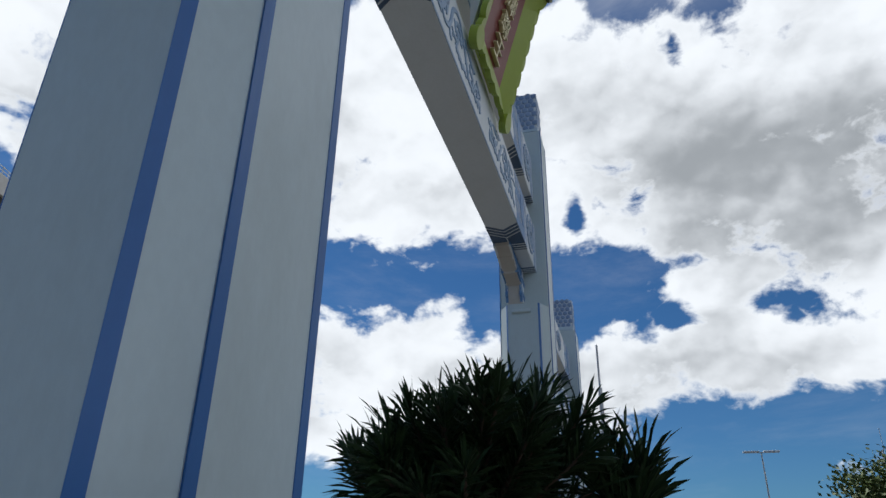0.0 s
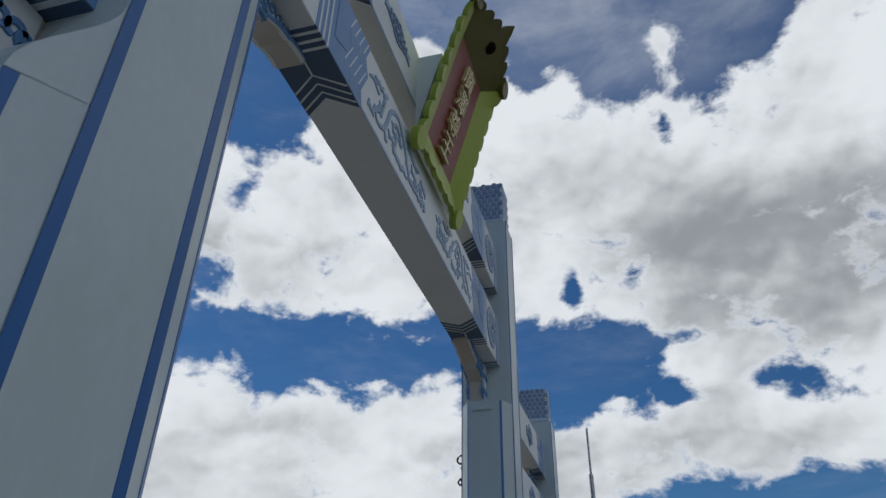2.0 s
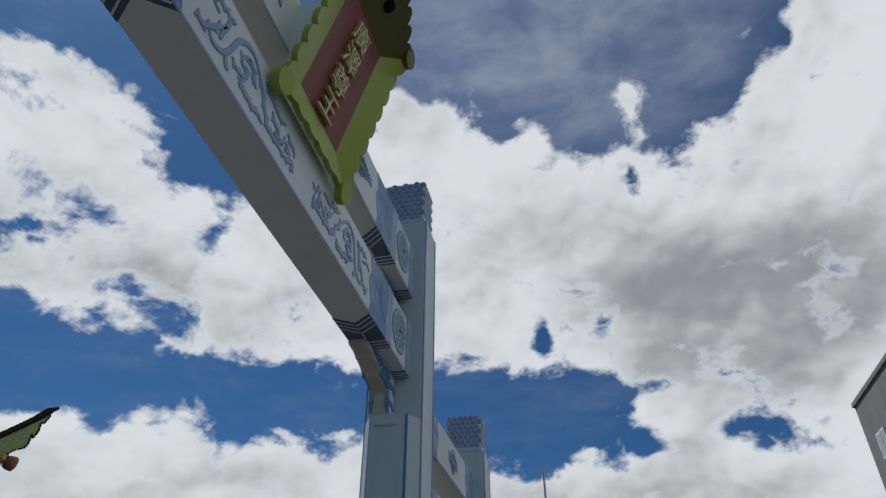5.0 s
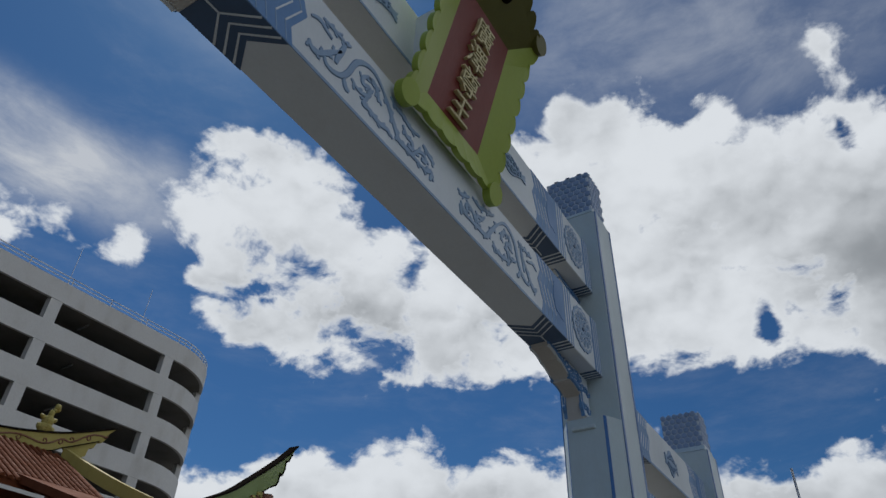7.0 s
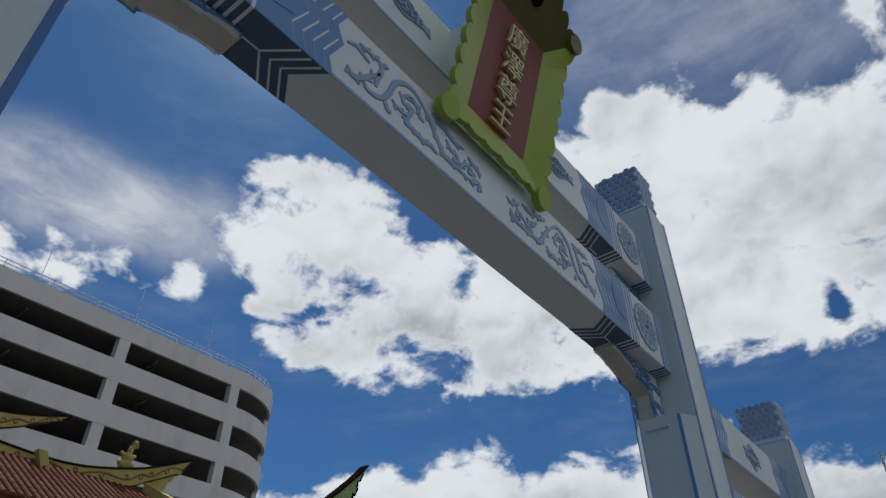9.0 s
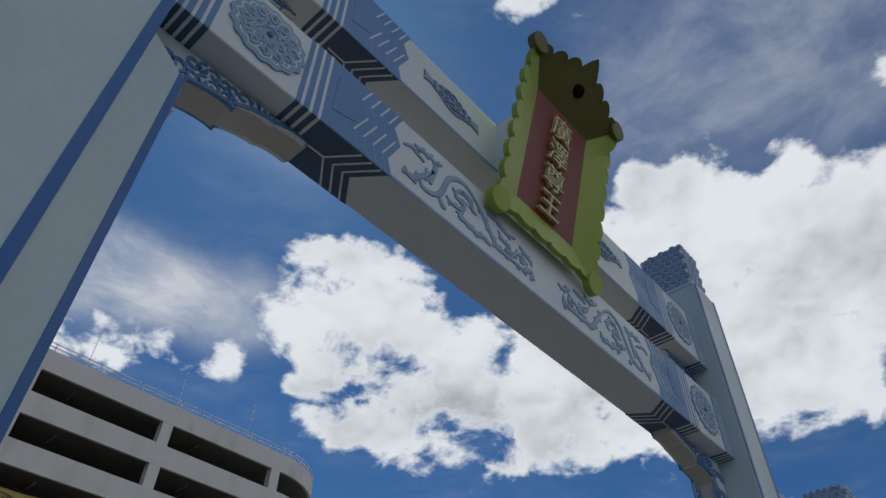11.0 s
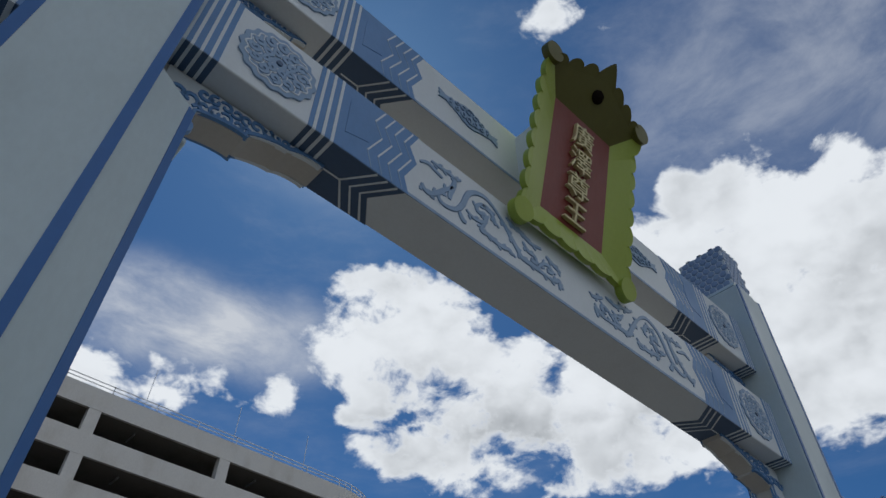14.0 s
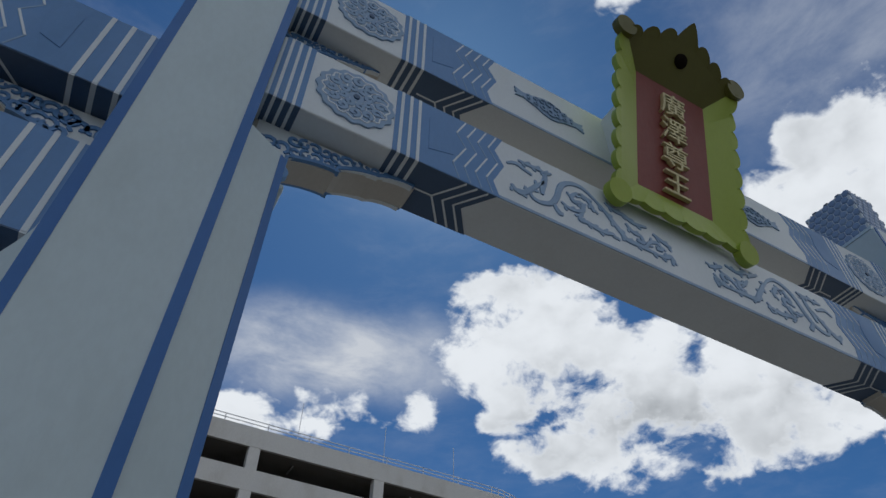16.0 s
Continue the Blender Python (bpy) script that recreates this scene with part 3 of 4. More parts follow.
    return part("dragon_relief", bm, RELIEF, parent, "blue raised dragon and vine relief")


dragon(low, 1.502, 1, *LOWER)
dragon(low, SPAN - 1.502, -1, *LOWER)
part("plaque_support", prism([(0.0, 6.8), (-0.23, 6.8), (-0.02, 5.97), (0.0, 5.92)], 2.52, 3.48, "x"), WHITE, high, "white wedge behind the plaque")


def lozenge(parent, cx, cz, w, h, lean=0.0):
    """A leaf-shaped relief with forked tips. lean: how far its +x tip hangs below the other."""
    half = [(0.0, 0.5), (0.2, 0.44), (0.4, 0.28), (0.6, 0.2), (0.76, 0.12), (0.86, 0.16), (1.0, 0.22), (0.95, 0.05), (1.0, -0.02)]

    def at(u, v):
        return cx + u * w / 2, cz + v * h - u * lean / 2
    rim = [at(u, v) for u, v in half] + [at(u, -v) for u, v in half[-2::-1]] + [at(-u, -v) for u, v in half[1:]] + [at(-u, v) for u, v in half[-2:0:-1]]
    m = part("lozenge_relief", prism(rim, -0.012, 0.005), RELIEF, parent, "blue leaf relief with scrolls")
    bm = bmesh.new()
    for i in range(7):
        u = (i - 3) / 3
        for s in (1, -1):
            x, z = at(u * 0.62, s * 0.2 * (1 - abs(u) * 0.6))
            stroke(spiral(x, z, 0.045 * (1.2 - abs(u)), 0.01, 0, 400 * s, 10), 0.014, -0.024, -0.008, bm=bm)
    part("leaf_scrolls", bm, RELIEF, m)


for cx, lean in ((1.96, 0.07), (SPAN - 1.96, -0.07)):
    lozenge(high, cx, 6.52, 0.64, 0.25, lean)
for i, b in enumerate(side_beams):
    xa = (SPAN + PW + 0.045, -PW - 0.045 - SIDE)[i // 2]
    lozenge(b, xa + SIDE / 2, sum(SIDE_Z[i % 2]) / 2, 0.5, 0.34)

# ---- plaque ----
TILT = 15.3
PLAQUE = Matrix.Translation((3.0, -0.1, 5.656)) @ pose(0, 0, 0, TILT)   # local x across, z up along the board, -y out of it


def make_plaque():
    p = thing("name_plaque", "lime green scalloped plaque with maroon panel and gold characters", "plaque")
    p.matrix_world = PLAQUE
    RW, R0, R1, BK = 0.375, 0.275, 1.47, 0.12       # red panel: half width, bottom, top, depth behind the rim
    part("red_panel", box(-RW, RW, BK - 0.03, BK + 0.02, R0, R1), MAROON, p, "maroon painted panel")
    part("backing", box(-RW - 0.04, RW + 0.04, BK + 0.02, BK + 0.07, R0 - 0.04, R1 + 0.1), LIME, p)

    def flange(inner, outer, name, smooth_edge=None):
        """A sloping border: its inner edge at the panel, its outer edge scalloped at the rim. Points: across, up, out."""
        bm = bmesh.new()
        n = len(inner)
        vi = [bm.verts.new((x, BK - 0.03, z)) for x, z in inner]
        vo = [bm.verts.new((x, -o, z)) for x, z, o in outer]
        mid = smooth_edge or outer
        vm = [bm.verts.new((x, -o + 0.012, z)) for x, z, o in mid]
        bi = [bm.verts.new((x, BK + 0.03, z)) for x, z in inner]
        bo = [bm.verts.new((x, 0.055 - o, z)) for x, z, o in outer]
        for i in range(n - 1):
            bm.faces.new((vi[i], vi[i + 1], vm[i + 1], vm[i]))
            bm.faces.new((vm[i], vm[i + 1], vo[i + 1], vo[i]))
            bm.faces.new((bi[i], bo[i], bo[i + 1], bi[i + 1]))
            bm.faces.new((vo[i], vo[i + 1], bo[i + 1], bo[i]))
        for i in (0, n - 1):
            bm.faces.new((vi[i], vm[i], vo[i], bo[i], bi[i]))
        # the crest's shade is painted in: darkened lime instead of the border's lime
        return part(name, bm, SHADED_LIME if name == "crest" else LIME, p)

    n = 128
    for s in (1, -1):
        inner = [(s * RW, R0 + (R1 - R0) * i / n) for i in range(n + 1)]
        outer = [(s * (0.605 + 0.052 * abs(math.sin(math.pi * 8 * i / n)) ** 0.55), 0.05 + 1.63 * i / n, 0.07 * max(0.0, i / n - 0.85) / 0.15) for i in range(n + 1)]
        flange(inner, outer, "side_border", [(s * 0.595, z, o) for x, z, o in outer])
    inner = [(-RW + 2 * RW * i / n, R0) for i in range(n + 1)]
    outer = [(-0.6 + 1.2 * i / n, 0.055 - 0.03 * abs(math.sin(math.pi * 6 * i / n)) ** 0.55, 0.0) for i in range(n + 1)]
    flange(inner, outer, "bottom_border")
    inner = [(-RW + 2 * RW * i / n, R1) for i in range(n + 1)]

    def crest(i):
        u = abs(2 * i / n - 1)
        lobes = 0.06 * abs(math.sin(math.pi * 3 * (u - 0.2) / 0.8)) ** 0.6 if u > 0.2 else 0.0
        point = 0.12 * (1 - (u / 0.2) ** 1.5) if u < 0.2 else 0.0
        return 1.67 + 0.22 * (1 - u) + lobes + point
    outer = [(-0.6 + 1.2 * i / n, crest(i), (crest(i) - 1.58) * 0.53) for i in range(n + 1)]
    flange(inner, outer, "crest", [(x * 0.98, 1.65 + 0.2 * (1 - abs(x) / 0.6), (0.07 + 0.2 * (1 - abs(x) / 0.6)) * 0.53) for x, z, o in outer])
    for x, z, r, o in ((-0.61, 1.71, 0.1, 0.07), (0.61, 1.71, 0.1, 0.07), (0.62, 0.04, 0.1, 0.0), (-0.62, 0.04, 0.1, 0.0)):
        # top lobes take the crest's painted-in shade as well
        part("corner_lobe", prism([(x + r * math.cos(2 * math.pi * k / 28), z + r * math.sin(2 * math.pi * k / 28)) for k in range(28)], -0.012 - o, 0.06 - o), SHADED_LIME if z > 1 else LIME, p)
    bm = bmesh.new()
    bmesh.ops.create_uvsphere(bm, u_segments=20, v_segments=12, radius=0.068, matrix=Matrix.Translation((0, -0.03, 1.71)))
    part("boss", bm, OUTLINE, p, "dark round boss")
    # characters, one below another
    for i, ch in enumerate("\u5ee3\u6fa4\u5c0a\u738b"):
        cu = bpy.data.curves.new("character", "FONT")
        cu.body, cu.size, cu.align_x, cu.align_y, cu.extrude = ch, 0.275, "CENTER", "CENTER", 0.018
        tmp = new("character", cu)
        me = bpy.data.meshes.new_from_object(tmp.evaluated_get(bpy.context.evaluated_depsgraph_get()))
        bpy.data.objects.remove(tmp)
        me.materials.clear()
        me.materials.append(GOLD)
        me.transform(Matrix.Translation((-0.01, BK - 0.052, 1.225 - i * 0.272)) @ pose(0, 0, 0, 90) @ Matrix.Diagonal((1.05, 0.95, 1, 1)))
        ob = new("character", me)
        ob.parent = p
        tagged(ob, "gold raised character")
    part("hanger", box(-0.05, 0.05, 0.2, 0.36, 0.62, 0.7), STEEL, p)
    return p


make_plaque()

# ---- car park ----
GY, GX, GR, TOP = 45.0, 31.0, 7.0, 29.16


def outline(off):
    """The facade's line seen from above: straight, then a half round end."""
    pts = [(-44.0, GY + off), (GX, GY + off)]
    return pts + [(GX + (GR - off) * math.sin(radians(a)), GY + GR - (GR - off) * math.cos(radians(a))) for a in range(6, 181, 6)] + [(-44.0, GY + 2 * GR - off)]


def make_car_park():
    c = thing("car_park", "pale concrete multi-storey car park with a rounded end", "building")
    for k in range(9):
        top = TOP - 1.57 - 3.35 * k            # top of an opening
        hi = TOP if k == 0 else top + 1.61
        part("parapet", prism_ring(outline(0), outline(0.25), top, hi), CONCRETE, c)
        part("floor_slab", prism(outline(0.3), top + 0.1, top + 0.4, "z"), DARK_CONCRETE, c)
        if k < 4:
            for j in range(6):
                x = 20.17 - 10.32 * j
                part("lamp_tube", box(x + 3.4, x + 3.5, GY + 1.2, GY + 2.6, top - 0.16, top - 0.02), STEEL, c)
    for j in range(7):
        x = 30.5 - 10.32 * j
        part("column", box(x - 0.44, x + 0.44, GY + 0.02, GY + 0.7, 0, TOP - 1), CONCRETE, c)
    for a in (62, 120):
        x, y = GX + (GR - 0.35) * math.sin(radians(a)), GY + GR - (GR - 0.35) * math.cos(radians(a))
        part("column", box(x - 0.25, x + 0.25, y - 0.25, y + 0.25, 0, TOP - 1), CONCRETE, c)
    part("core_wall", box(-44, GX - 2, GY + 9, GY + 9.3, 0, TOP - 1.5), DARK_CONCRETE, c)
    rail = bmesh.new()
    line = outline(0.12)
    for (xa, ya), (xb, yb) in zip(line[:20], line[1:20]):
        n = max(1, int(math.hypot(xb - xa, yb - ya) / 3.4))
        for z in (TOP + 0.3, TOP + 0.6):
            d = Vector((xb - xa, yb - ya, 0)).normalized()
            s = Vector((-d.y, d.x, 0)) * 0.03
            a, b = Vector((xa, ya, z)), Vector((xb, yb, z))
            vs = [rail.verts.new(v) for v in (a - s, a + s, b + s, b - s, a - s + Vector((0, 0, 0.05)), a + s + Vector((0, 0, 0.05)), b + s + Vector((0, 0, 0.05)), b - s + Vector((0, 0, 0.05)))]
            for f in ((0, 1, 2, 3), (4, 7, 6, 5), (0, 4, 5, 1), (2, 6, 7, 3), (1, 5, 6, 2), (3, 7, 4, 0)):
                rail.faces.new([vs[i] for i in f])
        for i in range(n):
            x, y = xa + (xb - xa) * i / n, ya + (yb - ya) * i / n
            box(x - 0.03, x + 0.03, y - 0.03, y + 0.03, TOP, TOP + 0.65, bm=rail)
    part("roof_railing", rail, STEEL, c, "galvanised roof railing")
    for x in (13.0, 20.5, 27.2, 5.0):
        part("lightning_rod", box(x - 0.02, x + 0.02, GY + 0.2, GY + 0.24, TOP, TOP + 3.4), STEEL, c)


def prism_ring(outer, inner, z0, z1):
    """An upright band between two lines seen from above."""
    bm = bmesh.new()
    rows = [[bm.verts.new((x, y, z)) for x, y in line] for line, z in ((outer, z0), (outer, z1), (inner, z1), (inner, z0))]
    for r, q in zip(rows, rows[1:] + rows[:1]):
        for i in range(len(outer) - 1):
            bm.faces.new((r[i], r[i + 1], q[i + 1], q[i]))
    for i in (0, -1):
        bm.faces.new([r[i] for r in rows])
    return bm


make_car_park()


# ---- temple roofs behind the gate ----
def lofted(curve_top, curve_low, y0, y1, bm=None):
    """A board between two curves in the x-z plane, from y0 to y1."""
    return prism(list(curve_top) + list(curve_low)[::-1], y0, y1, bm=bm)


def tile_slope(parent, x0, x1, ridge_y, ridge_z, eave_y, eave_z, pitch=0.16):
    """Rows of round tiles running down a slope over a flat bed."""
    bed = bmesh.new()
    vs = [bed.verts.new(v) for v in ((x0, ridge_y, ridge_z), (x1, ridge_y, ridge_z), (x1, eave_y, eave_z), (x0, eave_y, eave_z), (x0, ridge_y, ridge_z - 0.15), (x1, ridge_y, ridge_z - 0.15), (x1, eave_y, eave_z - 0.15), (x0, eave_y, eave_z - 0.15))]
    for f in ((0, 1, 2, 3), (7, 6, 5, 4), (0, 4, 5, 1), (2, 6, 7, 3), (1, 5, 6, 2), (3, 7, 4, 0)):
        bed.faces.new([vs[i] for i in f])
    roof = part("roof", bed, ORANGE_TILE, parent, "orange glazed tile slope")
    n = int((x1 - x0) / pitch)
    for i in range(n):
        x = x0 + (i + 0.5) * pitch
        bm = bmesh.new()
        segs = 9
        for k in range(segs):
            a, b = k / segs, (k + 1) / segs + 0.02
            rings = []
            for t, r in ((a, pitch * 0.3), (b, pitch * 0.36)):
                y, z = ridge_y + (eave_y - ridge_y) * t, ridge_z + (eave_z - ridge_z) * t
                rings.append([bm.verts.new((x + r * math.cos(math.pi * q / 6), y, z + r * 1.1 * math.sin(math.pi * q / 6))) for q in range(7)])
            for q in range(6):
                bm.faces.new((rings[0][q], rings[0][q + 1], rings[1][q + 1], rings[1][q]))
            bm.faces.new(rings[1])
        part("roll_tile", bm, ORANGE_TILE, roof)
    return roof


def swallow_ridge(parent, top, low, y, thick, scroll=True):
    """A ridge board with an upswept tail, dark outlines and painted scrolls."""
    tp, lw = smooth(top), smooth(low)
    rb = part("ridge_board", lofted(tp, lw, y - thick, y + thick), YELLOW, parent, "yellow ridge board with painted scrolls")
    part("ridge_line", stroke(tp, 0.06, y - thick - 0.03, y + thick + 0.03, taper=1), OUTLINE, rb)
    part("ridge_line", stroke(lw, 0.03, y - thick - 0.015, y - thick + 0.02, taper=1), OUTLINE, rb)
    if scroll:
        bm = bmesh.new()
        mid = [((a[0] + b[0]) / 2, (a[1] + b[1]) / 2 + 0.06 * math.sin(i * 0.75)) for i, (a, b) in enumerate(zip(tp, lw))]
        stroke(mid, 0.045, y - thick - 0.02, y - thick + 0.01, bm=bm, taper=1)
        for i in range(3, len(mid) - 3, 4):
            s = 1 if (i // 4) % 2 else -1
            stroke(spiral(mid[i][0], mid[i][1] + 0.07 * s, 0.075, 0.02, -90 * s, -90 * s + 330 * s, 12), 0.03, y - thick - 0.02, y - thick + 0.01, bm=bm)
        part("painted_scroll", bm, BROWN, rb)
    return rb


HALL = Matrix.Translation((0.85, 1.5, -1.15)) @ Matrix.Scale(1.5, 4)


def make_hall():
    t = thing("temple_hall", "temple hall with orange tiled roof and yellow upswept ridges", "temple")
    t.matrix_world = HALL
    part("wall", box(1.5, 9.0, 13.2, 15.5, 0.767, 6.2), BROWN, t)
    top = [(3.0, 7.75), (5.04, 7.58), (6.29, 7.6), (7.58, 7.88), (8.26, 8.13), (9.1, 8.5)]
    low = [(3.1, 7.45), (5.14, 7.3), (6.36, 7.34), (7.48, 7.42), (7.96, 7.64), (8.75, 8.05)]
    rb = swallow_ridge(t, top, low, 14.0, 0.09)
    tail = [(7.9, 7.7), (8.45, 8.0), (8.92, 8.18), (8.84, 8.05), (8.72, 8.02), (8.66, 7.85), (8.56, 7.82), (8.52, 7.6), (8.38, 7.52), (8.1, 7.5)]
    part("scrolled_tail", prism(tail, 13.94, 14.06), YELLOW, rb)
    tile_slope(t, 2.6, 8.0, 13.9, 7.4, 11.2, 5.9)
    hip, last = bmesh.new(), None
    for k in range(11):
        a = k / 10
        xa, ya, za = 8.0 + 1.0 * a, 13.9 - 2.7 * a, 7.62 - 1.55 * a + 0.25 * a * a
        ring = [hip.verts.new(v) for v in ((xa - 0.08, ya, za - 0.3), (xa + 0.08, ya, za - 0.3), (xa + 0.08, ya, za), (xa - 0.08, ya, za))]
        if last:
            for q in range(4):
                hip.faces.new((last[q], last[(q + 1) % 4], ring[(q + 1) % 4], ring[q]))
        if k in (0, 10):
            hip.faces.new(ring)
        last = ring
    part("hip_ridge", hip, YELLOW, t)
    part("gable_end", prism([(11.3, 5.5), (13.9, 5.5), (13.9, 7.3), (11.3, 5.9)], 7.9, 8.0, "x"), BROWN, t)
    # upper roof's ridge tail, behind
    top2 = [(2.2, 9.0), (4.2, 8.95), (5.4, 9.1), (6.5, 9.42)]
    low2 = [(2.2, 8.6), (4.2, 8.55), (5.0, 8.62), (6.1, 9.15)]
    swallow_ridge(t, top2, low2, 16.0, 0.09)
    part("upper_wall", box(1.5, 4.9, 15.8, 16.6, 5.5, 8.62), BROWN, t)
    hipt = prism([(5.15, 7.6), (5.35, 7.6), (5.75, 6.75), (5.55, 6.7)], 13.6, 13.8)
    part("hip_ridge", hipt, YELLOW, t)
    return t


make_hall()


def make_statue():
    """A small glazed figure on the ridge, as plain rounded shapes in one mesh."""
    bm = bmesh.new()

    def blob(x, y, z, r, sz=1.0):
        bmesh.ops.create_uvsphere(bm, u_segments=12, v_segments=8, radius=r, matrix=Matrix.Translation((x, y, z)) @ Matrix.Diagonal((1, 1, sz, 1)))

    for x, z, r, sz in ((0, 0.12, 0.17, 0.9), (0.02, 0.3, 0.14, 1.1), (-0.14, 0.38, 0.06, 1), (0.16, 0.36, 0.06, 1), (0.04, 0.5, 0.08, 1.2), (0.1, 0.6, 0.06, 1.0), (0.14, 0.7, 0.075, 1.1), (0.18, 0.64, 0.05, 1), (-0.12, 0.14, 0.09, 1), (0.15, 0.12, 0.09, 1)):
        blob(x, 0, z, r, sz)
    for v in bm.verts:
        v.co += Vector(noise.noise_vector(v.co * 9)) * 0.03
        v.co += Vector((7.35, 14.0, 7.8))
    bm.transform(HALL)
    tagged(part("roof_statue", bm, YELLOW), "small yellow glazed statue standing on the ridge", "statue")


make_statue()


def make_eave():
    t = thing("temple_gate_roof", "green upswept eave with carved brown timber underneath", "roof")
    t.matrix_world = Matrix.Translation((0.74, 1.53, -1.16)) @ Matrix.Scale(1.52, 4)
    top = [(5.7, 5.0), (6.1, 5.13), (6.49, 5.25), (7.44, 5.44), (8.45, 5.92), (9.08, 6.4), (9.77, 7.0), (10.14, 7.38)]
    low = [(5.7, 4.8), (6.1, 4.92), (6.55, 5.04), (7.5, 5.22), (8.5, 5.62), (9.05, 5.95), (9.5, 6.3), (10.08, 7.27)]
    tp, lw = smooth(top), smooth(low)
    cut = [(10.02, 7.17), (9.93, 6.98), (9.86, 6.97), (9.86, 6.78), (9.8, 6.64), (9.74, 6.68), (9.73, 6.5), (9.68, 6.4), (9.55, 6.33)]
    fascia = part("eave_board", prism(tp + cut + smooth(low[:-1])[::-1], 8.3, 8.5), GREEN_TILE, t, "green glazed eave board")
    part("edge_line", stroke(tp, 0.05, 8.27, 8.53, taper=1), OUTLINE, fascia)
    part("edge_line", stroke(cut, 0.04, 8.285, 8.515, taper=1), OUTLINE, fascia)
    part("edge_line", stroke(smooth(low[:-1]), 0.03, 8.285, 8.515, taper=1), OUTLINE, fascia)
    soffit = part("soffit", prism(smooth(low[:-1]) + [(9.3, 5.75), (8.4, 5.2), (5.7, 4.5)], 8.38, 10.5), BROWN, t, "carved brown timber soffit")
    r = random.Random(2)
    for i in range(34):
        bm = bmesh.new()
        u = r.random()
        x = 6.4 + 3.0 * u
        z = 4.95 + 1.3 * u ** 1.6 - 0.12 * r.random() - 0.05
        bmesh.ops.create_icosphere(bm, subdivisions=1, radius=0.07 + 0.05 * r.random(), matrix=Matrix.Translation((x, 8.34, z)))
        for v in bm.verts:
            v.co += Vector(noise.noise_vector(v.co * 7)) * 0.05
        part("carving", bm, BROWN if r.random() < 0.6 else YELLOW, soffit)
    bm = bmesh.new()
    bmesh.ops.create_icosphere(bm, subdivisions=2, radius=0.13, matrix=Matrix.Translation((9.6, 8.4, 6.1)) @ Matrix.Diagonal((1.3, 1, 1, 1)))
    for v in bm.verts:
        v.co += Vector(noise.noise_vector(v.co * 6)) * 0.06
    part("corner_carving", bm, BROWN, soffit)
    for x in (6.2, 8.6):
        part("column", prism([(x + 0.2 * math.cos(k * math.pi / 10), 9.4 + 0.2 * math.sin(k * math.pi / 10)) for k in range(20)], 0.763, 5.1, "z"), MAROON, t)
    part("roof_slope", prism([(8.5, 5.1), (12.5, 6.4), (12.5, 6.25), (8.5, 4.95)], 5.9, 8.4, "x"), ORANGE_TILE, t)


make_eave()


# ---- plants ----
def leafy(name, label, base, stems, leaf, seed, category):
    """A shrub of many narrow leaves set all round its twigs. stems: (tip offset, radius) per tuft."""
    r = random.Random(seed)
    p = thing(name, label, category)
    tw, lv = bmesh.new(), bmesh.new()
    B = Vector(base)

    def twig(a, b, r0, r1):
        d = (b - a).normalized()
        u = d.orthogonal().normalized()
        v = d.cross(u)
        ra = [tw.verts.new(a + (u * math.cos(k * 1.257) + v * math.sin(k * 1.257)) * r0) for k in range(5)]
        rb = [tw.verts.new(b + (u * math.cos(k * 1.257) + v * math.sin(k * 1.257)) * r1) for k in range(5)]
        for k in range(5):
            tw.faces.new((ra[k], ra[(k + 1) % 5], rb[(k + 1) % 5], rb[k]))

    crown = B + Vector((0, 0, stems[0]))
    twig(B, crown, 0.025, 0.015)
    for tip, n in stems[1]:
        tip = B + Vector(tip)
        twig(crown, tip, 0.006, 0.002)
        axis = (tip - crown).normalized()
        for i in range(n):
            t = r.random() ** 0.7
            root = crown.lerp(tip, 0.25 + 0.75 * t)
            ang = r.random() * 6.283
            u = axis.orthogonal().normalized()
            side = u * math.cos(ang) + axis.cross(u) * math.sin(ang)
            d = (axis * (0.5 + 0.7 * r.random()) + side * (0.9 if t < 0.95 else 0.4) + Vector((0, 0, 0.25))).normalized()
            L = leaf * (0.7 + 0.6 * r.random())
            w = d.cross(Vector((r.random() - 0.5, r.random() - 0.5, r.random() - 0.5))).normalized() * leaf * 0.04
            droop = Vector((0, 0, -L * 0.12))
            a, m, e = root, root + d * L * 0.72 + droop * 0.3, root + d * L + droop
            vs = [lv.verts.new(q) for q in (a - w * 0.4, a + w * 0.4, m + w, e, m - w)]
            lv.faces.new((vs[0], vs[1], vs[2], vs[4]))
            lv.faces.new((vs[4], vs[2], vs[3]))
    part("stem", tw, BARK, p)
    tagged(part("leaves", lv, LEAF, p), kind="stuff")
    return p


def make_shrub():
    r = random.Random(11)
    tufts = []
    for i in range(80):
        a, q = r.random() * 6.283, math.sqrt(r.random())
        dx, dy = 0.2 * q * math.cos(a), 0.19 * q * math.sin(a)
        top = 1.925 - 0.22 * dy - (0.6 * max(0.0, -dy - 0.15))
        tufts.append(((dx, dy, top + 0.05 * (1 - q * q) + 0.03 * (r.random() - 0.5) - 0.11 * r.random() ** 1.6), 130))
    leafy("shrub", "dark green shrub with long narrow leaves", (-0.8, -0.79, 0), (1.74, tufts), 0.055, 5, "shrub")
    tufts = [((0.04 * (r.random() - 0.5), -0.03 + 0.14 * (r.random() - 0.5), 1.815 + 0.085 * r.random()), 26) for i in range(12)]
    leafy("shrub", "small dark green shrub with long narrow leaves", (-0.78, -1.01, 0), (1.76, tufts), 0.075, 6, "shrub")


make_shrub()


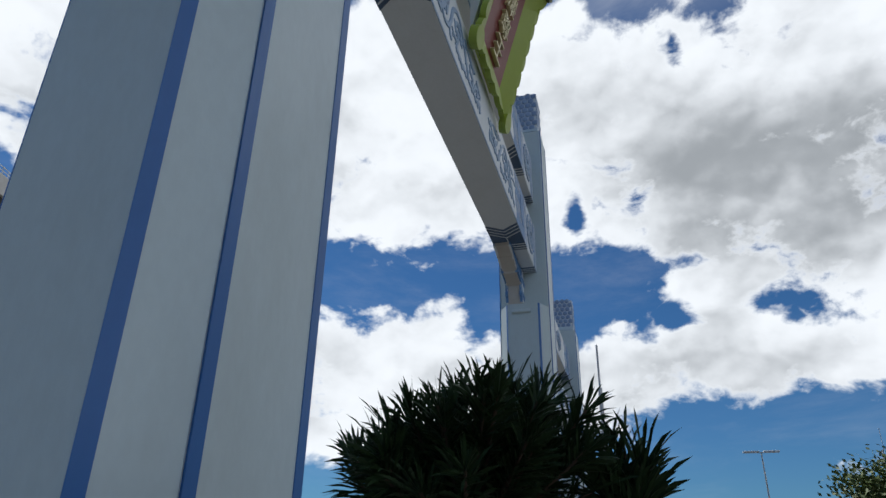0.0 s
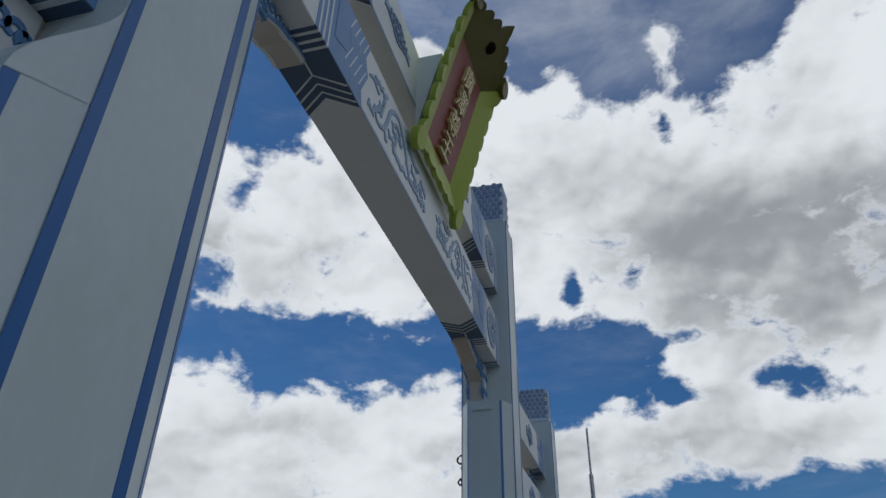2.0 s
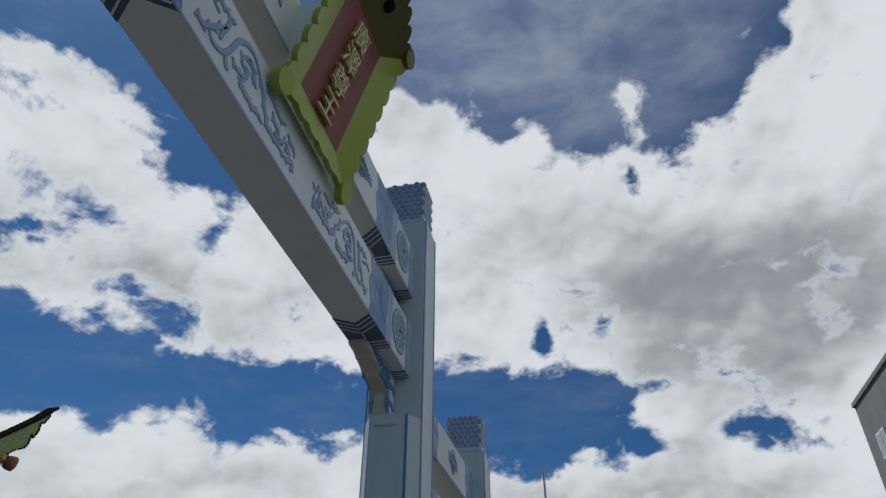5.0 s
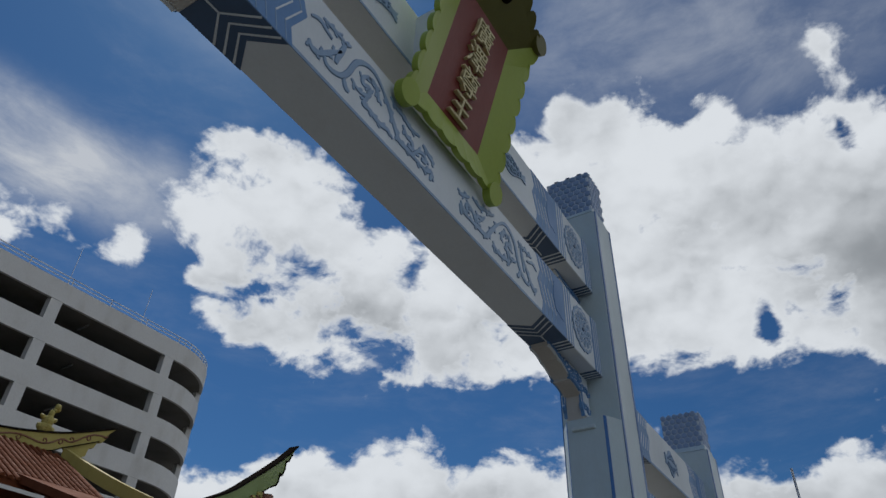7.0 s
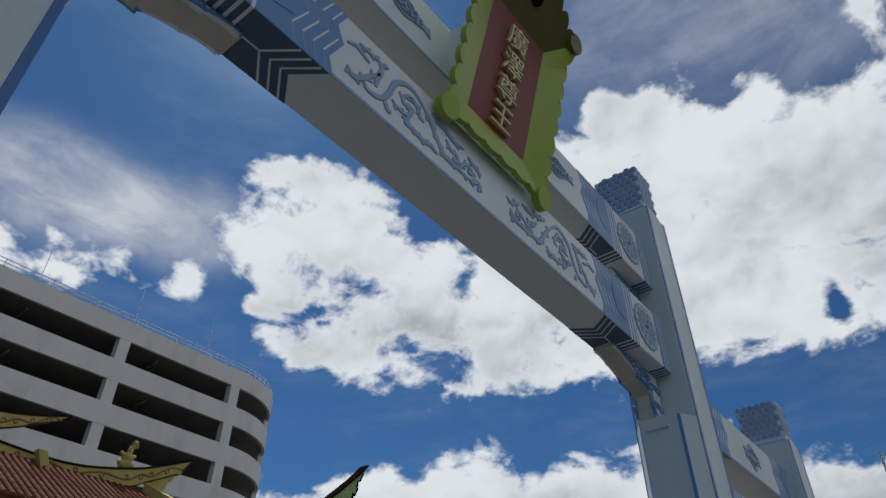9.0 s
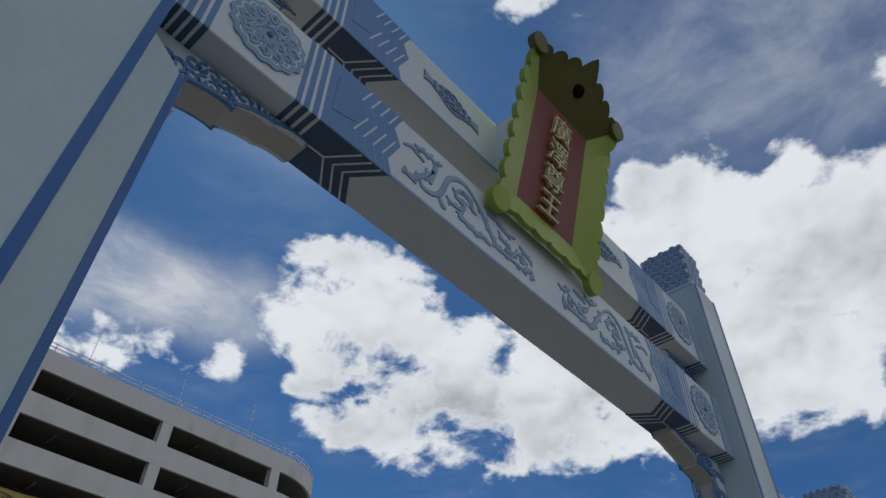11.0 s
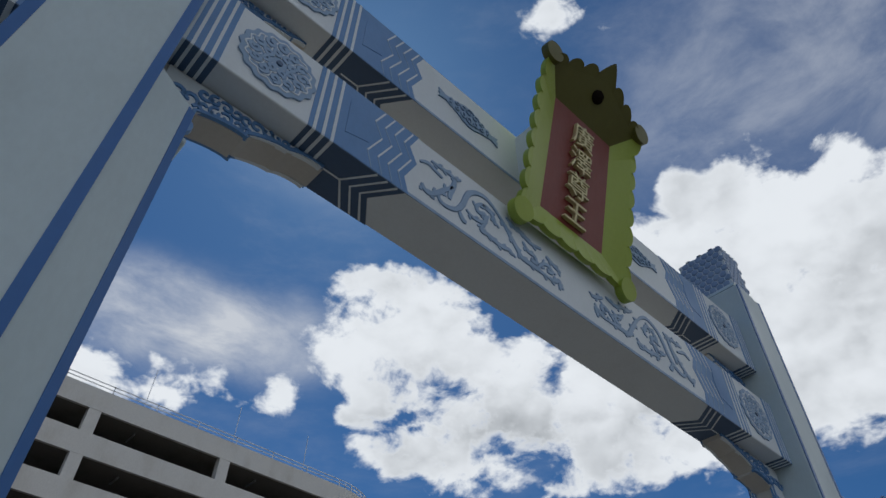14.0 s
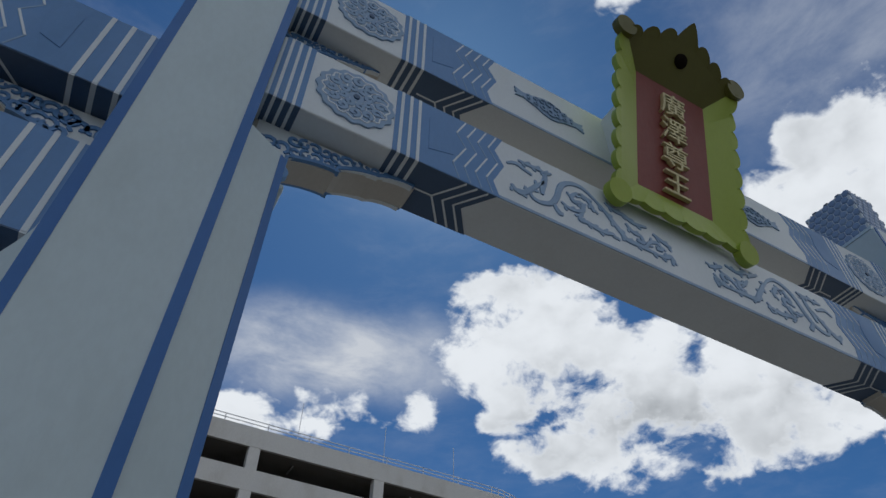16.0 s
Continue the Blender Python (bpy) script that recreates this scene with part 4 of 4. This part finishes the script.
def make_tree(base, height, spread, seed):
    """A tapered trunk with limbs and a loose crown of many small leaf clumps."""
    r = random.Random(seed)
    t = thing("tree", "leafy green tree far off", "tree")
    B = Vector(base)
    tr, lv = bmesh.new(), bmesh.new()

    def limb(a, b, r0, r1):
        d = (b - a).normalized()
        u = d.orthogonal().normalized()
        v = d.cross(u)
        ra = [tr.verts.new(a + (u * math.cos(k * 1.047) + v * math.sin(k * 1.047)) * r0) for k in range(6)]
        rb = [tr.verts.new(b + (u * math.cos(k * 1.047) + v * math.sin(k * 1.047)) * r1) for k in range(6)]
        for k in range(6):
            tr.faces.new((ra[k], ra[(k + 1) % 6], rb[(k + 1) % 6], rb[k]))

    fork = B + Vector((0, 0, height * 0.45))
    limb(B, fork, 0.22, 0.14)
    for i in range(22):
        a = r.random() * 6.283
        tip = B + Vector((spread * r.random() ** 0.6 * math.cos(a), spread * r.random() ** 0.6 * math.sin(a), height * (0.62 + 0.36 * r.random())))
        limb(fork, tip, 0.07, 0.02)
        for k in range(150):
            c = tip + Vector((r.gauss(0, 0.5), r.gauss(0, 0.5), r.gauss(0, 0.32)))
            d = Vector((r.gauss(0, 1), r.gauss(0, 1), r.gauss(0, 1))).normalized()
            u = d.orthogonal().normalized() * 0.1
            v = d.cross(u).normalized() * 0.06
            lv.faces.new([lv.verts.new(q) for q in (c - u, c + v, c + u, c - v)])
    part("trunk", tr, BARK, t)
    part("crown", lv, TREE_LEAF, t)


TREE_LEAF = paint("tree_leaf", (0.09, 0.13, 0.03), 0.6, 0.25)
make_tree((27.0, -9.6, 0), 5.0, 1.2, 3)
make_tree((30.0, -12.0, 0), 5.9, 1.9, 8)


def tube(points, r, bm=None, n=8):
    bm = bm or bmesh.new()
    rings = []
    for i, p in enumerate(points):
        d = (Vector(points[min(i + 1, len(points) - 1)]) - Vector(points[max(i - 1, 0)])).normalized()
        u = d.orthogonal().normalized()
        v = d.cross(u)
        rr = r[i] if isinstance(r, (list, tuple)) else r
        rings.append([bm.verts.new(Vector(p) + (u * math.cos(2 * math.pi * k / n) + v * math.sin(2 * math.pi * k / n)) * rr) for k in range(n)])
    for a, b in zip(rings, rings[1:]):
        for k in range(n):
            bm.faces.new((a[k], a[(k + 1) % n], b[(k + 1) % n], b[k]))
    bm.faces.new(rings[0][::-1])
    bm.faces.new(rings[-1])
    return bm


# ---- street things ----
def make_pole(x, y, h):
    p = thing("flag_pole", "thin grey stepped steel pole", "pole")
    part("lower_tube", tube([(x, y, 0), (x, y, h * 0.62)], 0.14), STEEL, p)
    part("middle_tube", tube([(x - 0.02, y, h * 0.6), (x - 0.02, y, h * 0.82)], 0.09), STEEL, p)
    part("upper_tube", tube([(x - 0.04, y, h * 0.8), (x - 0.04, y, h)], 0.045), STEEL, p)


make_pole(27.0, 0.27, 10.47)


def make_lamp(x, y, h):
    p = thing("street_lamp", "twin-headed white street lamp on a thin post", "lamp")
    part("post", tube([(x, y, 0), (x, y, h)], [0.06, 0.035]), STEEL, p)
    for s in (1, -1):
        part("lamp_head", box(x - 0.12, x + 0.12, *sorted((y + s * 0.1, y + s * 0.85)), h, h + 0.09, 0.02), WHITE, p, "flat white lamp head")
    part("arm", box(x - 0.03, x + 0.03, y - 0.15, y + 0.15, h - 0.02, h + 0.03), STEEL, p)


make_lamp(36.0, -6.94, 7.1)


def make_mast(x, y, h):
    p = thing("lattice_mast", "slender lattice radio mast in the distance", "mast")
    for sx, sy in ((1, 1), (-1, 1), (0, -1)):
        part("leg", tube([(x + sx * 0.8, y + sy * 0.8, 0), (x + sx * 0.25, y + sy * 0.25, h)], 0.09, n=5), STEEL, p)
    for k in range(12):
        z, z2 = h * k / 12, h * (k + 1) / 12
        w = 0.8 - 0.55 * k / 12
        part("brace", tube([(x + w, y + w, z), (x - w, y + w, z2)], 0.05, n=4), STEEL, p)
        part("brace", tube([(x - w, y + w, z), (x + w, y + w, z2)], 0.05, n=4), STEEL, p)
    part("aerial", tube([(x, y, h), (x, y, h + 3)], 0.05, n=5), STEEL, p)


make_mast(110.0, -34.7, 17.6)


def make_ornament(x, y, h):
    p = thing("lantern_post", "dark metal lantern with curled top on a post", "lamp")
    part("post", tube([(x, y, 0), (x, y, h - 0.9)], [0.08, 0.05]), OUTLINE, p)
    body = bmesh.new()
    rows = [(0.06, -0.95), (0.2, -0.88), (0.26, -0.7), (0.29, -0.45), (0.24, -0.25), (0.3, -0.18), (0.16, -0.08), (0.05, 0.0)]
    rings = [[body.verts.new((x + r * math.cos(k * math.pi / 4), y + r * math.sin(k * math.pi / 4), h + dz)) for k in range(8)] for r, dz in rows]
    for a, b in zip(rings, rings[1:]):
        for k in range(8):
            body.faces.new((a[k], a[(k + 1) % 8], b[(k + 1) % 8], b[k]))
    body.faces.new(rings[0][::-1])
    body.faces.new(rings[-1])
    part("lantern_body", body, OUTLINE, p)
    for s, z, r in ((1, -0.02, 0.16), (-1, 0.0, 0.14), (1, -0.5, 0.1), (-1, -0.5, 0.1)):
        pts = [(x, y + s * (0.16 + a), h + z + b) for a, b in spiral(0.12, 0.0, r, 0.04, 200, -140, 14)]
        part("curl", tube(pts, 0.022, n=6), OUTLINE, p)


make_ornament(13.5, 2.05, 5.95)


def make_fixture(x, y, z):
    # a plain housing on a bracket, its use unknown
    p = thing("wall_fixture", "small grey fixture under the pillar's corbel", "lamp")
    part("bracket", box(x - 0.01, x + 0.06, y - 0.012, y + 0.012, z - 0.03, z + 0.01), STEEL, p)
    part("housing", tube([(x - 0.03, y, z - 0.05), (x - 0.02, y, z - 0.015)], [0.013, 0.01]), STEEL, p)


make_fixture(-0.8, 0.3, 3.24)


def make_block():
    t = thing("office_block", "dark grey rendered block with small square windows", "building")
    x0, x1, yf, top = 10.0, 37.5, -15.6, 16.0
    part("wall", box(x0, x1, yf - 14, yf, 0, top), GREY_WALL, t)
    part("roof_edge", box(x0 - 0.1, x1 + 0.1, yf - 14.1, yf + 0.1, top, top + 0.25, 0.03), GREY_WALL, t)
    for k in range(5):
        for j in range(9):
            x, z = x1 - 2.0 - 2.9 * j, top - 2.6 - 3.1 * k
            w = part("window", box(x - 0.62, x + 0.62, yf - 0.02, yf + 0.05, z - 0.62, z + 0.62, 0.01), WHITE, t, "white framed square window")
            part("pane", box(x - 0.52, x + 0.52, yf + 0.05, yf + 0.055, z - 0.52, z + 0.52), PANE, w)
            part("glazing_bar", box(x - 0.03, x + 0.03, yf + 0.056, yf + 0.07, z - 0.52, z + 0.52), WHITE, w)


PANE = paint("window_pane", (0.3, 0.33, 0.36), 0.12, 0.05, 0.0)
make_block()
